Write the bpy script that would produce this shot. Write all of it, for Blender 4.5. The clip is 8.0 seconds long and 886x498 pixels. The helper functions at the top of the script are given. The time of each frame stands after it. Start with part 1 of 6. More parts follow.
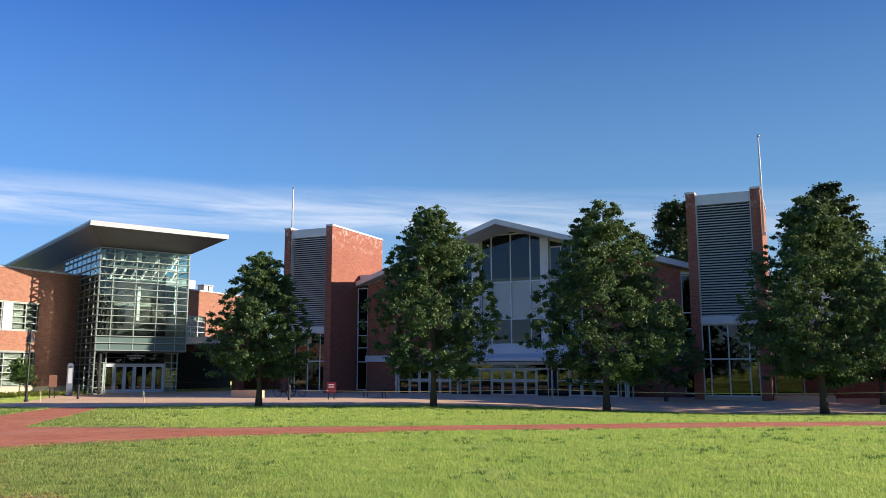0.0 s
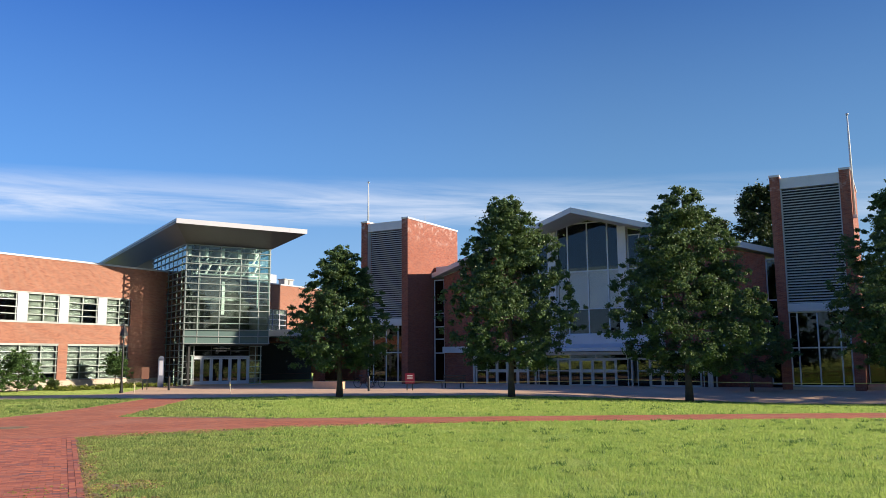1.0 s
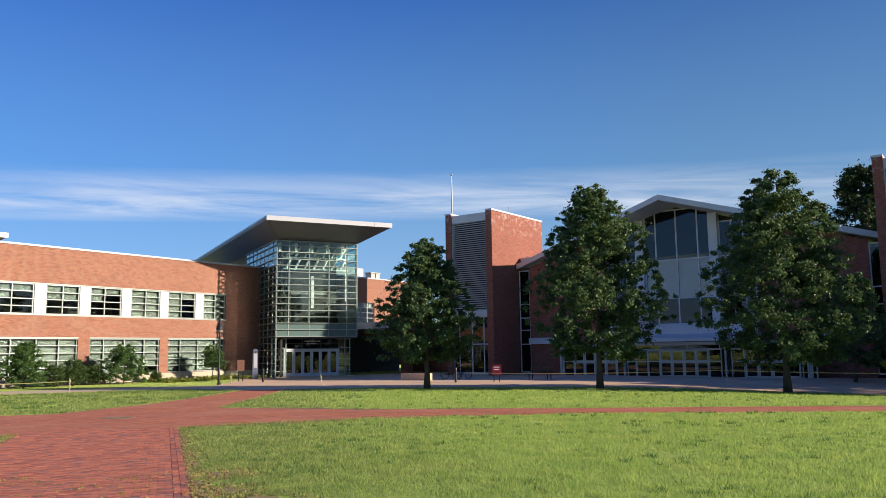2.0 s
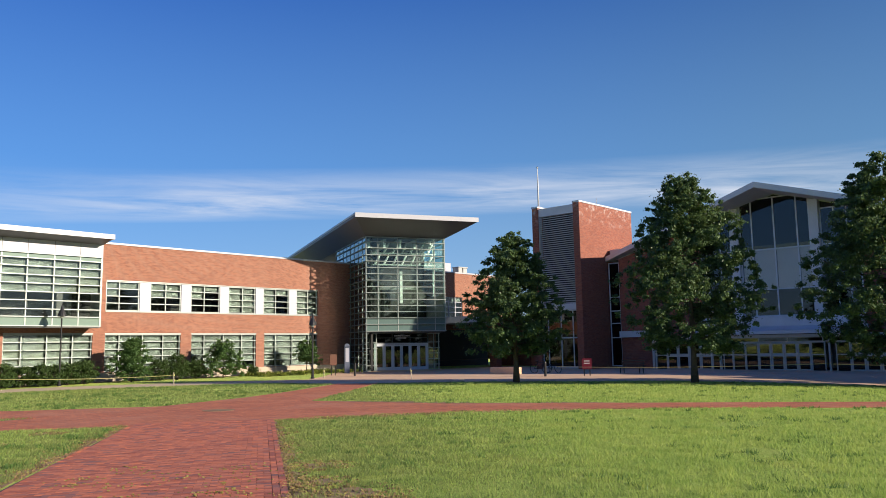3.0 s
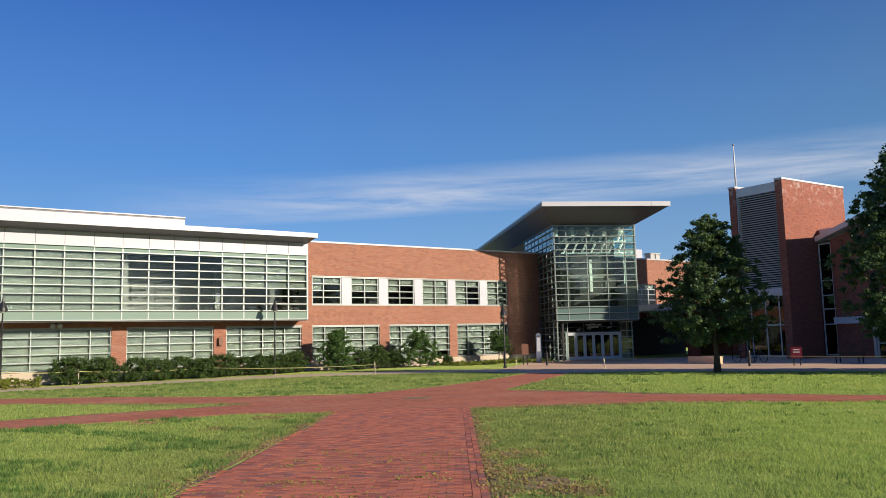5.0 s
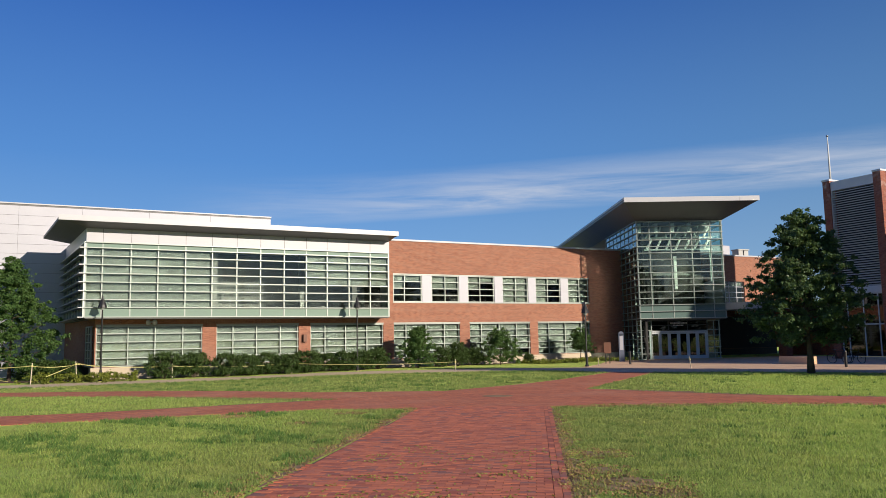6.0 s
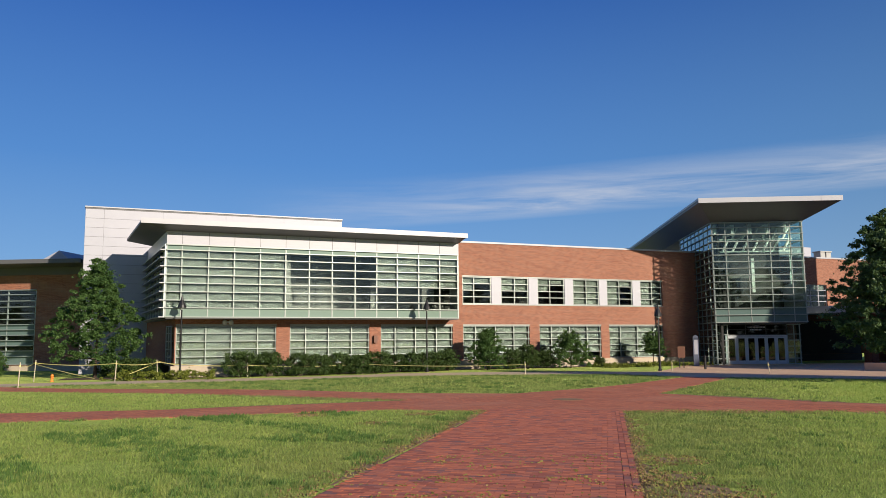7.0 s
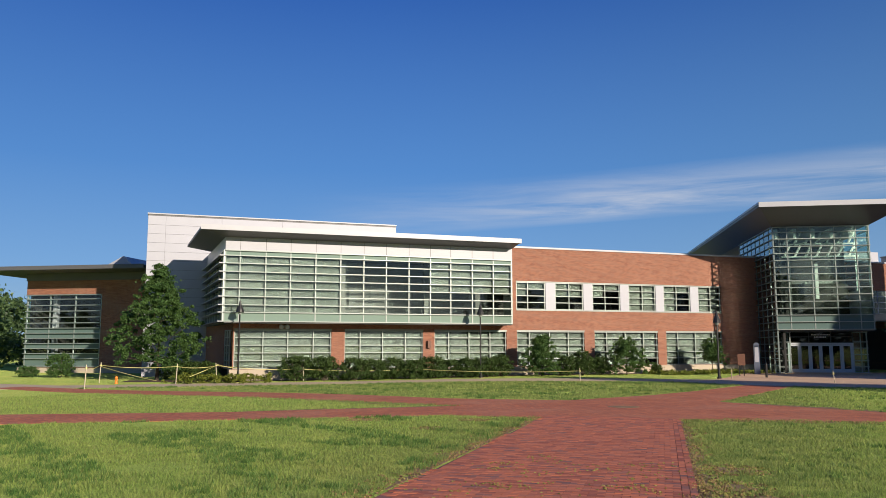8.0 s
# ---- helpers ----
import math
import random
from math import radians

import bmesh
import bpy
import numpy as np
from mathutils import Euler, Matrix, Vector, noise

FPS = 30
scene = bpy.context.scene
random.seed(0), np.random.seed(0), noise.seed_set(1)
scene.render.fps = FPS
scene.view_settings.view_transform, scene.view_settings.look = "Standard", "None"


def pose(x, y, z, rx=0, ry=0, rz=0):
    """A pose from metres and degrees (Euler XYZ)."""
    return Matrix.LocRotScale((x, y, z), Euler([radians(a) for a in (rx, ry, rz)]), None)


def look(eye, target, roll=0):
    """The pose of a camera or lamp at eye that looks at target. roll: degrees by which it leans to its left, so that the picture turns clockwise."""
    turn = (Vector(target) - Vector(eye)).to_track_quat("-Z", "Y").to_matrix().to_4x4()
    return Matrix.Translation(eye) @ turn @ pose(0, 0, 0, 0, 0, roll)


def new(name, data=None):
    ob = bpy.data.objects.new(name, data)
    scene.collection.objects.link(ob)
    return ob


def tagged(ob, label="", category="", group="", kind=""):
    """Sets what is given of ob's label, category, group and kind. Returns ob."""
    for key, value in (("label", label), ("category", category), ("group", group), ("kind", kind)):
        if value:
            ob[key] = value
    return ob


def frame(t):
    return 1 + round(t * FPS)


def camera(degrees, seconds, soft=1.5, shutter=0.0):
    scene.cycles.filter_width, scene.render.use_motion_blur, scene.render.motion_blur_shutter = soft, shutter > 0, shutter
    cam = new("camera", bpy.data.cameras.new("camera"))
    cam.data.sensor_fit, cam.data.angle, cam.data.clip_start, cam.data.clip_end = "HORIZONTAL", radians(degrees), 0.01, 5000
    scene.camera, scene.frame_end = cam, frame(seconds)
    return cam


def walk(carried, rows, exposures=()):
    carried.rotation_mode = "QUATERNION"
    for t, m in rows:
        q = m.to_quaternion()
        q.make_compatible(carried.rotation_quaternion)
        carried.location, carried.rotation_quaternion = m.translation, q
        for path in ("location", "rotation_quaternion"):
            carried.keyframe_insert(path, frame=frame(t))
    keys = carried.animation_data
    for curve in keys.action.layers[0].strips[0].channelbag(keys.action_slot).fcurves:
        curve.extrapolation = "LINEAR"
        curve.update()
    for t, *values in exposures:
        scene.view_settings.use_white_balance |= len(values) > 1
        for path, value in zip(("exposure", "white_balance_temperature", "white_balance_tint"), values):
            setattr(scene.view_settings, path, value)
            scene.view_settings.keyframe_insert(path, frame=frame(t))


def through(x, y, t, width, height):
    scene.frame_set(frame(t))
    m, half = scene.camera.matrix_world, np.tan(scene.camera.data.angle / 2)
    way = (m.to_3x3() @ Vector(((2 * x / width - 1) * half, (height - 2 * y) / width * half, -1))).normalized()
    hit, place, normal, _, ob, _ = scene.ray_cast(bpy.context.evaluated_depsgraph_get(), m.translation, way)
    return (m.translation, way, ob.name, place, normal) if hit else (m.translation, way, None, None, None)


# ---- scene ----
cam = camera(58.64, 8.0, soft=0.8)
EYE = 1.76
# seconds, yaw to the left, pitch up, roll
TURNS = [
    (0.0, -0.01, 8.54, -0.07),
    (0.5, 2.59, 8.26, -0.26),
    (1.0, 5.50, 7.91, -0.40),
    (1.5, 8.58, 7.58, -0.58),
    (3.0, 18.03, 7.03, -0.97),
    (3.5, 21.42, 6.92, -1.12),
    (4.0, 24.91, 6.79, -1.31),
    (4.5, 28.41, 6.67, -1.42),
    (5.0, 31.72, 6.56, -1.38),
    (6.5, 40.17, 6.58, -0.78),
    (7.0, 42.62, 6.72, -0.49),
    (7.5, 44.79, 6.92, -0.28),
    (8.0, 46.53, 7.13, -0.09),
]


def aim(yaw, pitch, roll):
    a, b = radians(yaw), radians(pitch)
    ahead = Vector((-math.sin(a) * math.cos(b), math.cos(a) * math.cos(b), math.sin(b)))
    eye = Vector((0, 0, EYE))
    return look(eye, eye + ahead, roll)


walk(cam, [(t, aim(y, p, r)) for t, y, p, r in TURNS],
     [(0.0, 0.90), (1.5, 0.74), (3.5, 0.54), (5.0, 0.38), (6.5, 0.25), (8.0, 0.22)])

# ---- light ----
SUN_AZ, SUN_EL = 94.3, 17.3
world = bpy.data.worlds.new("world")
scene.world = world
world.use_nodes = True
wn, wl = world.node_tree.nodes, world.node_tree.links
background = wn["Background"]
sky = wn.new("ShaderNodeTexSky")
sky.sky_type, sky.sun_disc = "NISHITA", False
sky.sun_elevation, sky.sun_rotation = radians(SUN_EL), radians(SUN_AZ)
sky.air_density, sky.dust_density, sky.ozone_density = 1.0, 0.3, 1.6
background.inputs["Strength"].default_value = 0.10


def sky_with_cirrus():
    """The clear sky, a little deeper in colour, with one thin band of cirrus low over the roofs."""
    def math_node(op, a, b=None, c=None):
        n = wn.new("ShaderNodeMath")
        n.operation = op
        for i, v in enumerate((a, b, c)):
            if v is None:
                continue
            if isinstance(v, (int, float)):
                n.inputs[i].default_value = v
            else:
                wl.new(v, n.inputs[i])
        return n.outputs[0]

    tc = wn.new("ShaderNodeTexCoord")
    sp = wn.new("ShaderNodeSeparateXYZ")
    wl.new(tc.outputs["Generated"], sp.inputs[0])
    az = math_node("ARCTAN2", sp.outputs["X"], sp.outputs["Y"])
    el = math_node("ARCSINE", sp.outputs["Z"])
    # the clear blue, deeper towards the zenith
    rp = wn.new("ShaderNodeValToRGB")
    stops = [(0.0, (0.66, 0.72, 0.82)), (0.10, (0.36, 0.56, 0.92)), (0.22, (0.18, 0.385, 0.82)), (0.45, (0.046, 0.155, 0.56)), (1.0, (0.025, 0.08, 0.36))]
    els = rp.color_ramp.elements
    while len(els) < len(stops):
        els.new(0.5)
    for e, (p, c) in zip(els, stops):
        e.position, e.color = p, (*c, 1)
    wl.new(sp.outputs["Z"], rp.inputs["Fac"])
    blue = wn.new("ShaderNodeVectorMath")
    blue.operation = "SCALE"
    blue.inputs["Scale"].default_value = 4.85
    # paler and milkier towards the sun, a deeper blue away from it
    side = wn.new("ShaderNodeValToRGB")
    side.color_ramp.elements[0].position, side.color_ramp.elements[0].color = 0.14, (0.86, 1.17, 1.32, 1)
    side.color_ramp.elements[1].position, side.color_ramp.elements[1].color = 0.56, (0.96, 1.02, 0.90, 1)
    wl.new(math_node("MULTIPLY_ADD", sp.outputs["X"], 0.5, 0.5), side.inputs["Fac"])
    tint = wn.new("ShaderNodeVectorMath")
    tint.operation = "MULTIPLY"
    wl.new(rp.outputs["Color"], tint.inputs[0])
    wl.new(side.outputs["Color"], tint.inputs[1])
    wl.new(tint.outputs[0], blue.inputs[0])
    hs = wn.new("ShaderNodeMix")
    hs.data_type = "RGBA"
    hs.inputs[0].default_value = 0.975
    wl.new(sky.outputs["Color"], hs.inputs[6])
    wl.new(blue.outputs[0], hs.inputs[7])
    off = math_node("ADD", az, radians(10))
    mid = math_node("SUBTRACT", radians(10.9), math_node("MULTIPLY", math_node("MULTIPLY", off, off), radians(1.6) / radians(42) ** 2))
    v = math_node("SUBTRACT", el, mid)
    cb = wn.new("ShaderNodeCombineXYZ")
    wl.new(math_node("MULTIPLY", az, 5.0), cb.inputs["X"])
    wl.new(math_node("MULTIPLY", math_node("ADD", v, math_node("MULTIPLY", az, 0.03)), 62.0), cb.inputs["Y"])
    soft = wn.new("ShaderNodeTexNoise")
    for k, val in (("Scale", 0.8), ("Detail", 9.0), ("Roughness", 0.62), ("Distortion", 0.5)):
        soft.inputs[k].default_value = val
    wl.new(cb.outputs[0], soft.inputs["Vector"])
    # a firm lower edge and a frayed upper one
    band = math_node("MULTIPLY", math_node("MINIMUM", 1.0, math_node("MAXIMUM", 0.0, math_node("MULTIPLY", math_node("ADD", v, radians(1.5)), 1 / radians(1.0)))),
                     math_node("MINIMUM", 1.0, math_node("MAXIMUM", 0.0, math_node("MULTIPLY", math_node("SUBTRACT", radians(2.3), v), 1 / radians(2.6)))))
    ends = math_node("MULTIPLY", math_node("MINIMUM", 1.0, math_node("MAXIMUM", 0.0, math_node("MULTIPLY", math_node("ADD", az, radians(58)), 1 / radians(22)))),
                     math_node("MINIMUM", 1.0, math_node("MAXIMUM", 0.45, math_node("MULTIPLY", math_node("SUBTRACT", radians(34), az), 1 / radians(28)))))
    wisps = math_node("MINIMUM", 1.0, math_node("MAXIMUM", 0.0, math_node("MULTIPLY", math_node("SUBTRACT", soft.outputs["Fac"], 0.31), 2.9)))
    cover = math_node("MULTIPLY", math_node("MULTIPLY", band, ends), math_node("MULTIPLY", wisps, 0.80))
    mx = wn.new("ShaderNodeMix")
    mx.data_type = "RGBA"
    wl.new(cover, mx.inputs[0])
    wl.new(hs.outputs[2], mx.inputs[6])
    mx.inputs[7].default_value = (5.0, 5.3, 6.0, 1)
    wl.new(mx.outputs[2], background.inputs["Color"])


sky_with_cirrus()

sun = new("sun", bpy.data.lights.new("sun", "SUN"))
sun.data.energy, sun.data.angle, sun.data.color = 5.0, radians(0.6), (1.0, 0.87, 0.70)
_a, _e = radians(SUN_AZ), radians(SUN_EL)
SUN_DIR = Vector((math.sin(_a) * math.cos(_e), math.cos(_a) * math.cos(_e), math.sin(_e)))
sun.matrix_world = look(SUN_DIR * 200, (0, 0, 0))


# ---- materials ----
class Nodes:
    """A small helper round one node material."""

    def __init__(self, name, rough=0.6, metal=0.0, spec=0.5):
        self.m = bpy.data.materials.new(name)
        self.m.use_nodes = True
        self.t = self.m.node_tree
        self.b = self.t.nodes["Principled BSDF"]
        self.b.inputs["Roughness"].default_value = rough
        self.b.inputs["Metallic"].default_value = metal
        self.b.inputs["Specular IOR Level"].default_value = spec

    def add(self, kind, **values):
        n = self.t.nodes.new(kind)
        for k, v in values.items():
            n.inputs[k].default_value = v
        return n

    def link(self, a, b):
        self.t.links.new(a, b)

    def coords(self, which="Object", scale=(1, 1, 1)):
        tc = self.t.nodes.new("ShaderNodeTexCoord")
        mp = self.t.nodes.new("ShaderNodeMapping")
        mp.inputs["Scale"].default_value = scale
        self.link(tc.outputs[which], mp.inputs["Vector"])
        return mp.outputs["Vector"]

    def noise(self, vec, scale, detail=4.0, rough=0.6):
        n = self.add("ShaderNodeTexNoise", Scale=scale, Detail=detail, Roughness=rough)
        self.link(vec, n.inputs["Vector"])
        return n.outputs["Fac"]

    def ramp(self, fac, stops):
        r = self.t.nodes.new("ShaderNodeValToRGB")
        e = r.color_ramp.elements
        while len(e) < len(stops):
            e.new(0.5)
        for el, (p, c) in zip(e, stops):
            el.position, el.color = p, (*c, 1.0)
        self.link(fac, r.inputs["Fac"])
        return r.outputs["Color"]

    def mix(self, fac, a, b, blend="MIX"):
        m = self.t.nodes.new("ShaderNodeMix")
        m.data_type, m.blend_type = "RGBA", blend
        for sock, v in ((m.inputs[0], fac), (m.inputs[6], a), (m.inputs[7], b)):
            if isinstance(v, (int, float)):
                sock.default_value = v
            elif isinstance(v, tuple):
                sock.default_value = (*v, 1.0)
            else:
                self.link(v, sock)
        return m.outputs[2]

    def bump(self, height, strength=0.3, distance=0.02):
        b = self.add("ShaderNodeBump", Strength=strength, Distance=distance)
        self.link(height, b.inputs["Height"])
        self.link(b.outputs["Normal"], self.b.inputs["Normal"])

    def colour(self, c):
        if isinstance(c, tuple):
            self.b.inputs["Base Color"].default_value = (*c, 1.0)
        else:
            self.link(c, self.b.inputs["Base Color"])
        return self


def plain(name, c, rough=0.5, metal=0.0, vary=0.12, scale=3.0, spec=0.5):
    """One paint or metal with slight stains at two scales."""
    n = Nodes(name, rough, metal, spec)
    v = n.coords()
    dark = tuple(q * (1 - vary) for q in c)
    lite = tuple(min(1, q * (1 + vary * 0.6)) for q in c)
    big = n.ramp(n.noise(v, scale * 0.25, 3), [(0.3, dark), (0.7, lite)])
    fine = n.ramp(n.noise(v, scale * 8, 5), [(0.3, dark), (0.7, lite)])
    n.colour(n.mix(0.4, big, fine))
    return n.m


def masonry(name, c1, c2, mortar, length=0.203, height=0.068, joint=0.012, stain=0.25, bloom=False):
    """Running-bond brickwork on upright walls; runs on round corners."""
    n = Nodes(name, 0.85)
    tc = n.t.nodes.new("ShaderNodeTexCoord")
    sp = n.t.nodes.new("ShaderNodeSeparateXYZ")
    n.link(tc.outputs["Object"], sp.inputs[0])
    ad = n.t.nodes.new("ShaderNodeMath")
    n.link(sp.outputs["X"], ad.inputs[0])
    n.link(sp.outputs["Y"], ad.inputs[1])
    cb = n.t.nodes.new("ShaderNodeCombineXYZ")
    n.link(ad.outputs[0], cb.inputs["X"])
    n.link(sp.outputs["Z"], cb.inputs["Y"])
    br = n.add("ShaderNodeTexBrick", Scale=1.0)
    br.inputs["Color1"].default_value = (*c1, 1)
    br.inputs["Color2"].default_value = (*c2, 1)
    br.inputs["Mortar"].default_value = (*mortar, 1)
    br.inputs["Mortar Size"].default_value = joint * 0.5
    br.inputs["Mortar Smooth"].default_value = 0.3
    br.inputs["Bias"].default_value = -0.1
    br.inputs["Brick Width"].default_value = length
    br.inputs["Row Height"].default_value = height
    n.link(cb.outputs[0], br.inputs["Vector"])
    st = n.mix(0.75, (0.5, 0.5, 0.5), n.noise(tc.outputs["Object"], 0.35, 5))
    blotch = n.noise(cb.outputs[0], 2.4, 3)
    mp = n.t.nodes.new("ShaderNodeMapping")
    mp.inputs["Scale"].default_value = (0.9, 11.0, 1.0)
    n.link(cb.outputs[0], mp.inputs["Vector"])
    courses = n.noise(mp.outputs[0], 1.0, 4, 0.7)
    base = n.mix(stain, br.outputs["Color"], n.ramp(st, [(0.3, (0.35, 0.33, 0.32)), (0.7, (0.75, 0.72, 0.7))]), "SOFT_LIGHT")
    final = n.mix(0.11, base, n.ramp(blotch, [(0.35, (0.38, 0.36, 0.36)), (0.65, (0.66, 0.62, 0.6))]), "SOFT_LIGHT")
    final = n.mix(0.30, final, n.ramp(courses, [(0.32, (0.30, 0.28, 0.28)), (0.68, (0.70, 0.68, 0.66))]), "SOFT_LIGHT")
    if bloom:
        # salt bloom in streaks below the coping
        up = n.t.nodes.new("ShaderNodeMapRange")
        up.inputs["From Min"].default_value, up.inputs["From Max"].default_value = 11.6, 13.7
        n.link(sp.outputs["Z"], up.inputs["Value"])
        salt = n.ramp(n.noise(cb.outputs[0], 1.6, 8, 0.7), [(0.52, (0, 0, 0)), (0.66, (0.8, 0.8, 0.8))])
        mul = n.t.nodes.new("ShaderNodeMath")
        mul.operation = "MULTIPLY"
        n.link(salt, mul.inputs[0])
        n.link(up.outputs[0], mul.inputs[1])
        final = n.mix(mul.outputs[0], final, (0.62, 0.54, 0.50))
    n.colour(final)
    n.bump(br.outputs["Fac"], 0.4, -0.006)
    return n.m


M = {}
M["brick"] = masonry("brick_new", (0.33, 0.132, 0.078), (0.20, 0.072, 0.045), (0.34, 0.25, 0.20))
M["brick_old"] = masonry("brick_old", (0.31, 0.092, 0.05), (0.17, 0.043, 0.029), (0.28, 0.19, 0.16), bloom=True)
M["plinth"] = plain("cast_stone", (0.50, 0.42, 0.32), 0.85, vary=0.1)
M["white"] = plain("white_panel_paint", (0.44, 0.445, 0.51), 0.45, vary=0.05)
M["coping"] = plain("white_coping", (0.47, 0.475, 0.52), 0.4, vary=0.06)
M["frame"] = plain("pale_aluminium", (0.32, 0.36, 0.345), 0.35, 0.2, vary=0.05)
M["fin"] = plain("sunshade_aluminium", (0.37, 0.42, 0.41), 0.3, 0.5, vary=0.05)
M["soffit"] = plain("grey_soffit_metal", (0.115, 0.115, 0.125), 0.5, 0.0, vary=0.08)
M["roof_edge"] = plain("grey_roof_metal", (0.38, 0.39, 0.41), 0.4, 0.4, vary=0.08)
M["spandrel"] = plain("pale_green_spandrel", (0.21, 0.29, 0.245), 0.12, vary=0.06, spec=0.8)
M["spandrel_dark"] = plain("grey_green_spandrel", (0.12, 0.18, 0.17), 0.12, vary=0.06, spec=0.8)
M["blind"] = plain("roller_blind", (0.095, 0.108, 0.10), 0.85, vary=0.08)
# near-black: the shade of unlit rooms is put into this colour
M["interior"] = plain("interior_shade", (0.04, 0.04, 0.04), 0.9, vary=0.2)
M["interior_light"] = plain("interior_white", (0.60, 0.62, 0.60), 0.8, vary=0.1)
M["interior_grey"] = plain("interior_grey", (0.17, 0.175, 0.17), 0.85, vary=0.15)
M["louvre"] = plain("louvre_aluminium", (0.50, 0.51, 0.53), 0.5, 0.0, vary=0.1)
M["old_white"] = plain("weathered_white_paint", (0.60, 0.61, 0.64), 0.55, vary=0.12)
M["door_white"] = plain("door_frame_paint", (0.55, 0.58, 0.62), 0.4, vary=0.08)
M["door_cream"] = plain("cream_door_paint", (0.50, 0.46, 0.40), 0.5, vary=0.08)
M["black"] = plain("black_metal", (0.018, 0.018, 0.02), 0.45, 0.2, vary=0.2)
M["bark"] = plain("bark", (0.10, 0.075, 0.055), 0.95, vary=0.5, scale=14)
M["mulch"] = plain("bark_mulch", (0.085, 0.05, 0.032), 0.95, vary=0.5, scale=10)
M["yellow"] = plain("yellow_tape", (0.66, 0.60, 0.24), 0.5, vary=0.1)
M["stake"] = plain("pale_wood_stake", (0.55, 0.48, 0.36), 0.8, vary=0.2)
M["orange"] = plain("orange_paint", (0.80, 0.25, 0.03), 0.5, vary=0.15)
M["magenta"] = plain("crimson_sign", (0.17, 0.008, 0.03), 0.5, vary=0.08)
M["brown"] = plain("brown_sign", (0.16, 0.07, 0.045), 0.6, vary=0.1)
M["steel"] = plain("brushed_steel", (0.45, 0.46, 0.48), 0.3, 0.8, vary=0.08)
M["blue"] = plain("blue_grey_enamel", (0.12, 0.14, 0.20), 0.4, vary=0.08)
M["zinc"] = plain("galvanised_duct", (0.40, 0.40, 0.40), 0.5, 0.4, vary=0.15)
M["letter"] = plain("pale_letters", (0.65, 0.66, 0.66), 0.4, vary=0.02)


def glazing(name, tint, gloss=1.0):
    n = Nodes(name, 0.02, spec=0.5 * gloss)
    n.b.inputs["Transmission Weight"].default_value = 1.0
    n.b.inputs["IOR"].default_value = 1.5
    v = n.coords()
    n.colour(n.ramp(n.noise(v, 0.6, 2), [(0.3, tuple(q * 0.93 for q in tint)), (0.7, tint)]))
    n.bump(n.noise(v, 0.8, 1), 0.02, 0.02)
    return n.m


M["glass"] = glazing("green_glass", (0.70, 0.80, 0.75))
M["glass_teal"] = glazing("deep_green_glass", (0.66, 0.85, 0.79))
M["flank_bar"] = plain("grey_green_mullion", (0.20, 0.24, 0.23), 0.4, 0.2, vary=0.1)
M["dark_bar"] = plain("dark_bronze_mullion", (0.06, 0.065, 0.065), 0.4, 0.2, vary=0.1)
# colour of the low sky that the hall's middle panes mirror, no real curtain
M["curtain"] = plain("pale_sky_reflection", (0.75, 0.70, 0.64), 0.9, vary=0.06)
M["glass_grey"] = glazing("grey_glass", (0.86, 0.85, 0.84))
M["glass_dark"] = glazing("smoked_glass", (0.16, 0.15, 0.15))


def grass_ground():
    n = Nodes("lawn", 0.9, spec=0.15)
    v = n.coords()
    a = n.noise(v, 0.22, 5)
    b = n.noise(v, 1.7, 6, 0.7)
    c = n.noise(v, 22.0, 4, 0.7)
    base = n.ramp(a, [(0.34, (0.16, 0.28, 0.05)), (0.5, (0.25, 0.36, 0.07)), (0.66, (0.40, 0.41, 0.10))])
    mid = n.mix(n.ramp(b, [(0.45, (0, 0, 0)), (0.8, (0.7, 0.7, 0.7))]), base, (0.20, 0.30, 0.06))
    n.colour(n.mix(0.55, mid, n.ramp(c, [(0.3, (0.25, 0.26, 0.2)), (0.7, (0.8, 0.82, 0.6))]), "OVERLAY"))
    n.b.inputs["Sheen Weight"].default_value = 0.7
    n.b.inputs["Sheen Roughness"].default_value = 0.5
    n.b.inputs["Sheen Tint"].default_value = (0.75, 0.85, 0.25, 1)
    n.bump(c, 1.0, 0.08)
    return n.m


M["lawn"] = grass_ground()


def leafy(name, dark, lite, through=0.35, patch=0.7, gloss=0.5):
    """Foliage: colour varies leaf by leaf, with some light passing through."""
    n = Nodes(name, gloss, spec=0.25)
    g = n.t.nodes.new("ShaderNodeNewGeometry")
    big = n.noise(n.coords(), patch, 5, 0.7)
    c = n.mix(0.5, n.ramp(g.outputs["Random Per Island"], [(0.0, dark), (1.0, lite)]), n.ramp(big, [(0.3, dark), (0.7, lite)]))
    n.colour(c)
    tr = n.t.nodes.new("ShaderNodeBsdfTranslucent")
    n.link(n.mix(0.3, c, (0.28, 0.36, 0.07)), tr.inputs["Color"])
    mx = n.t.nodes.new("ShaderNodeMixShader")
    mx.inputs[0].default_value = through
    n.link(n.b.outputs[0], mx.inputs[1])
    n.link(tr.outputs[0], mx.inputs[2])
    n.link(mx.outputs[0], n.t.nodes["Material Output"].inputs["Surface"])
    return n.m


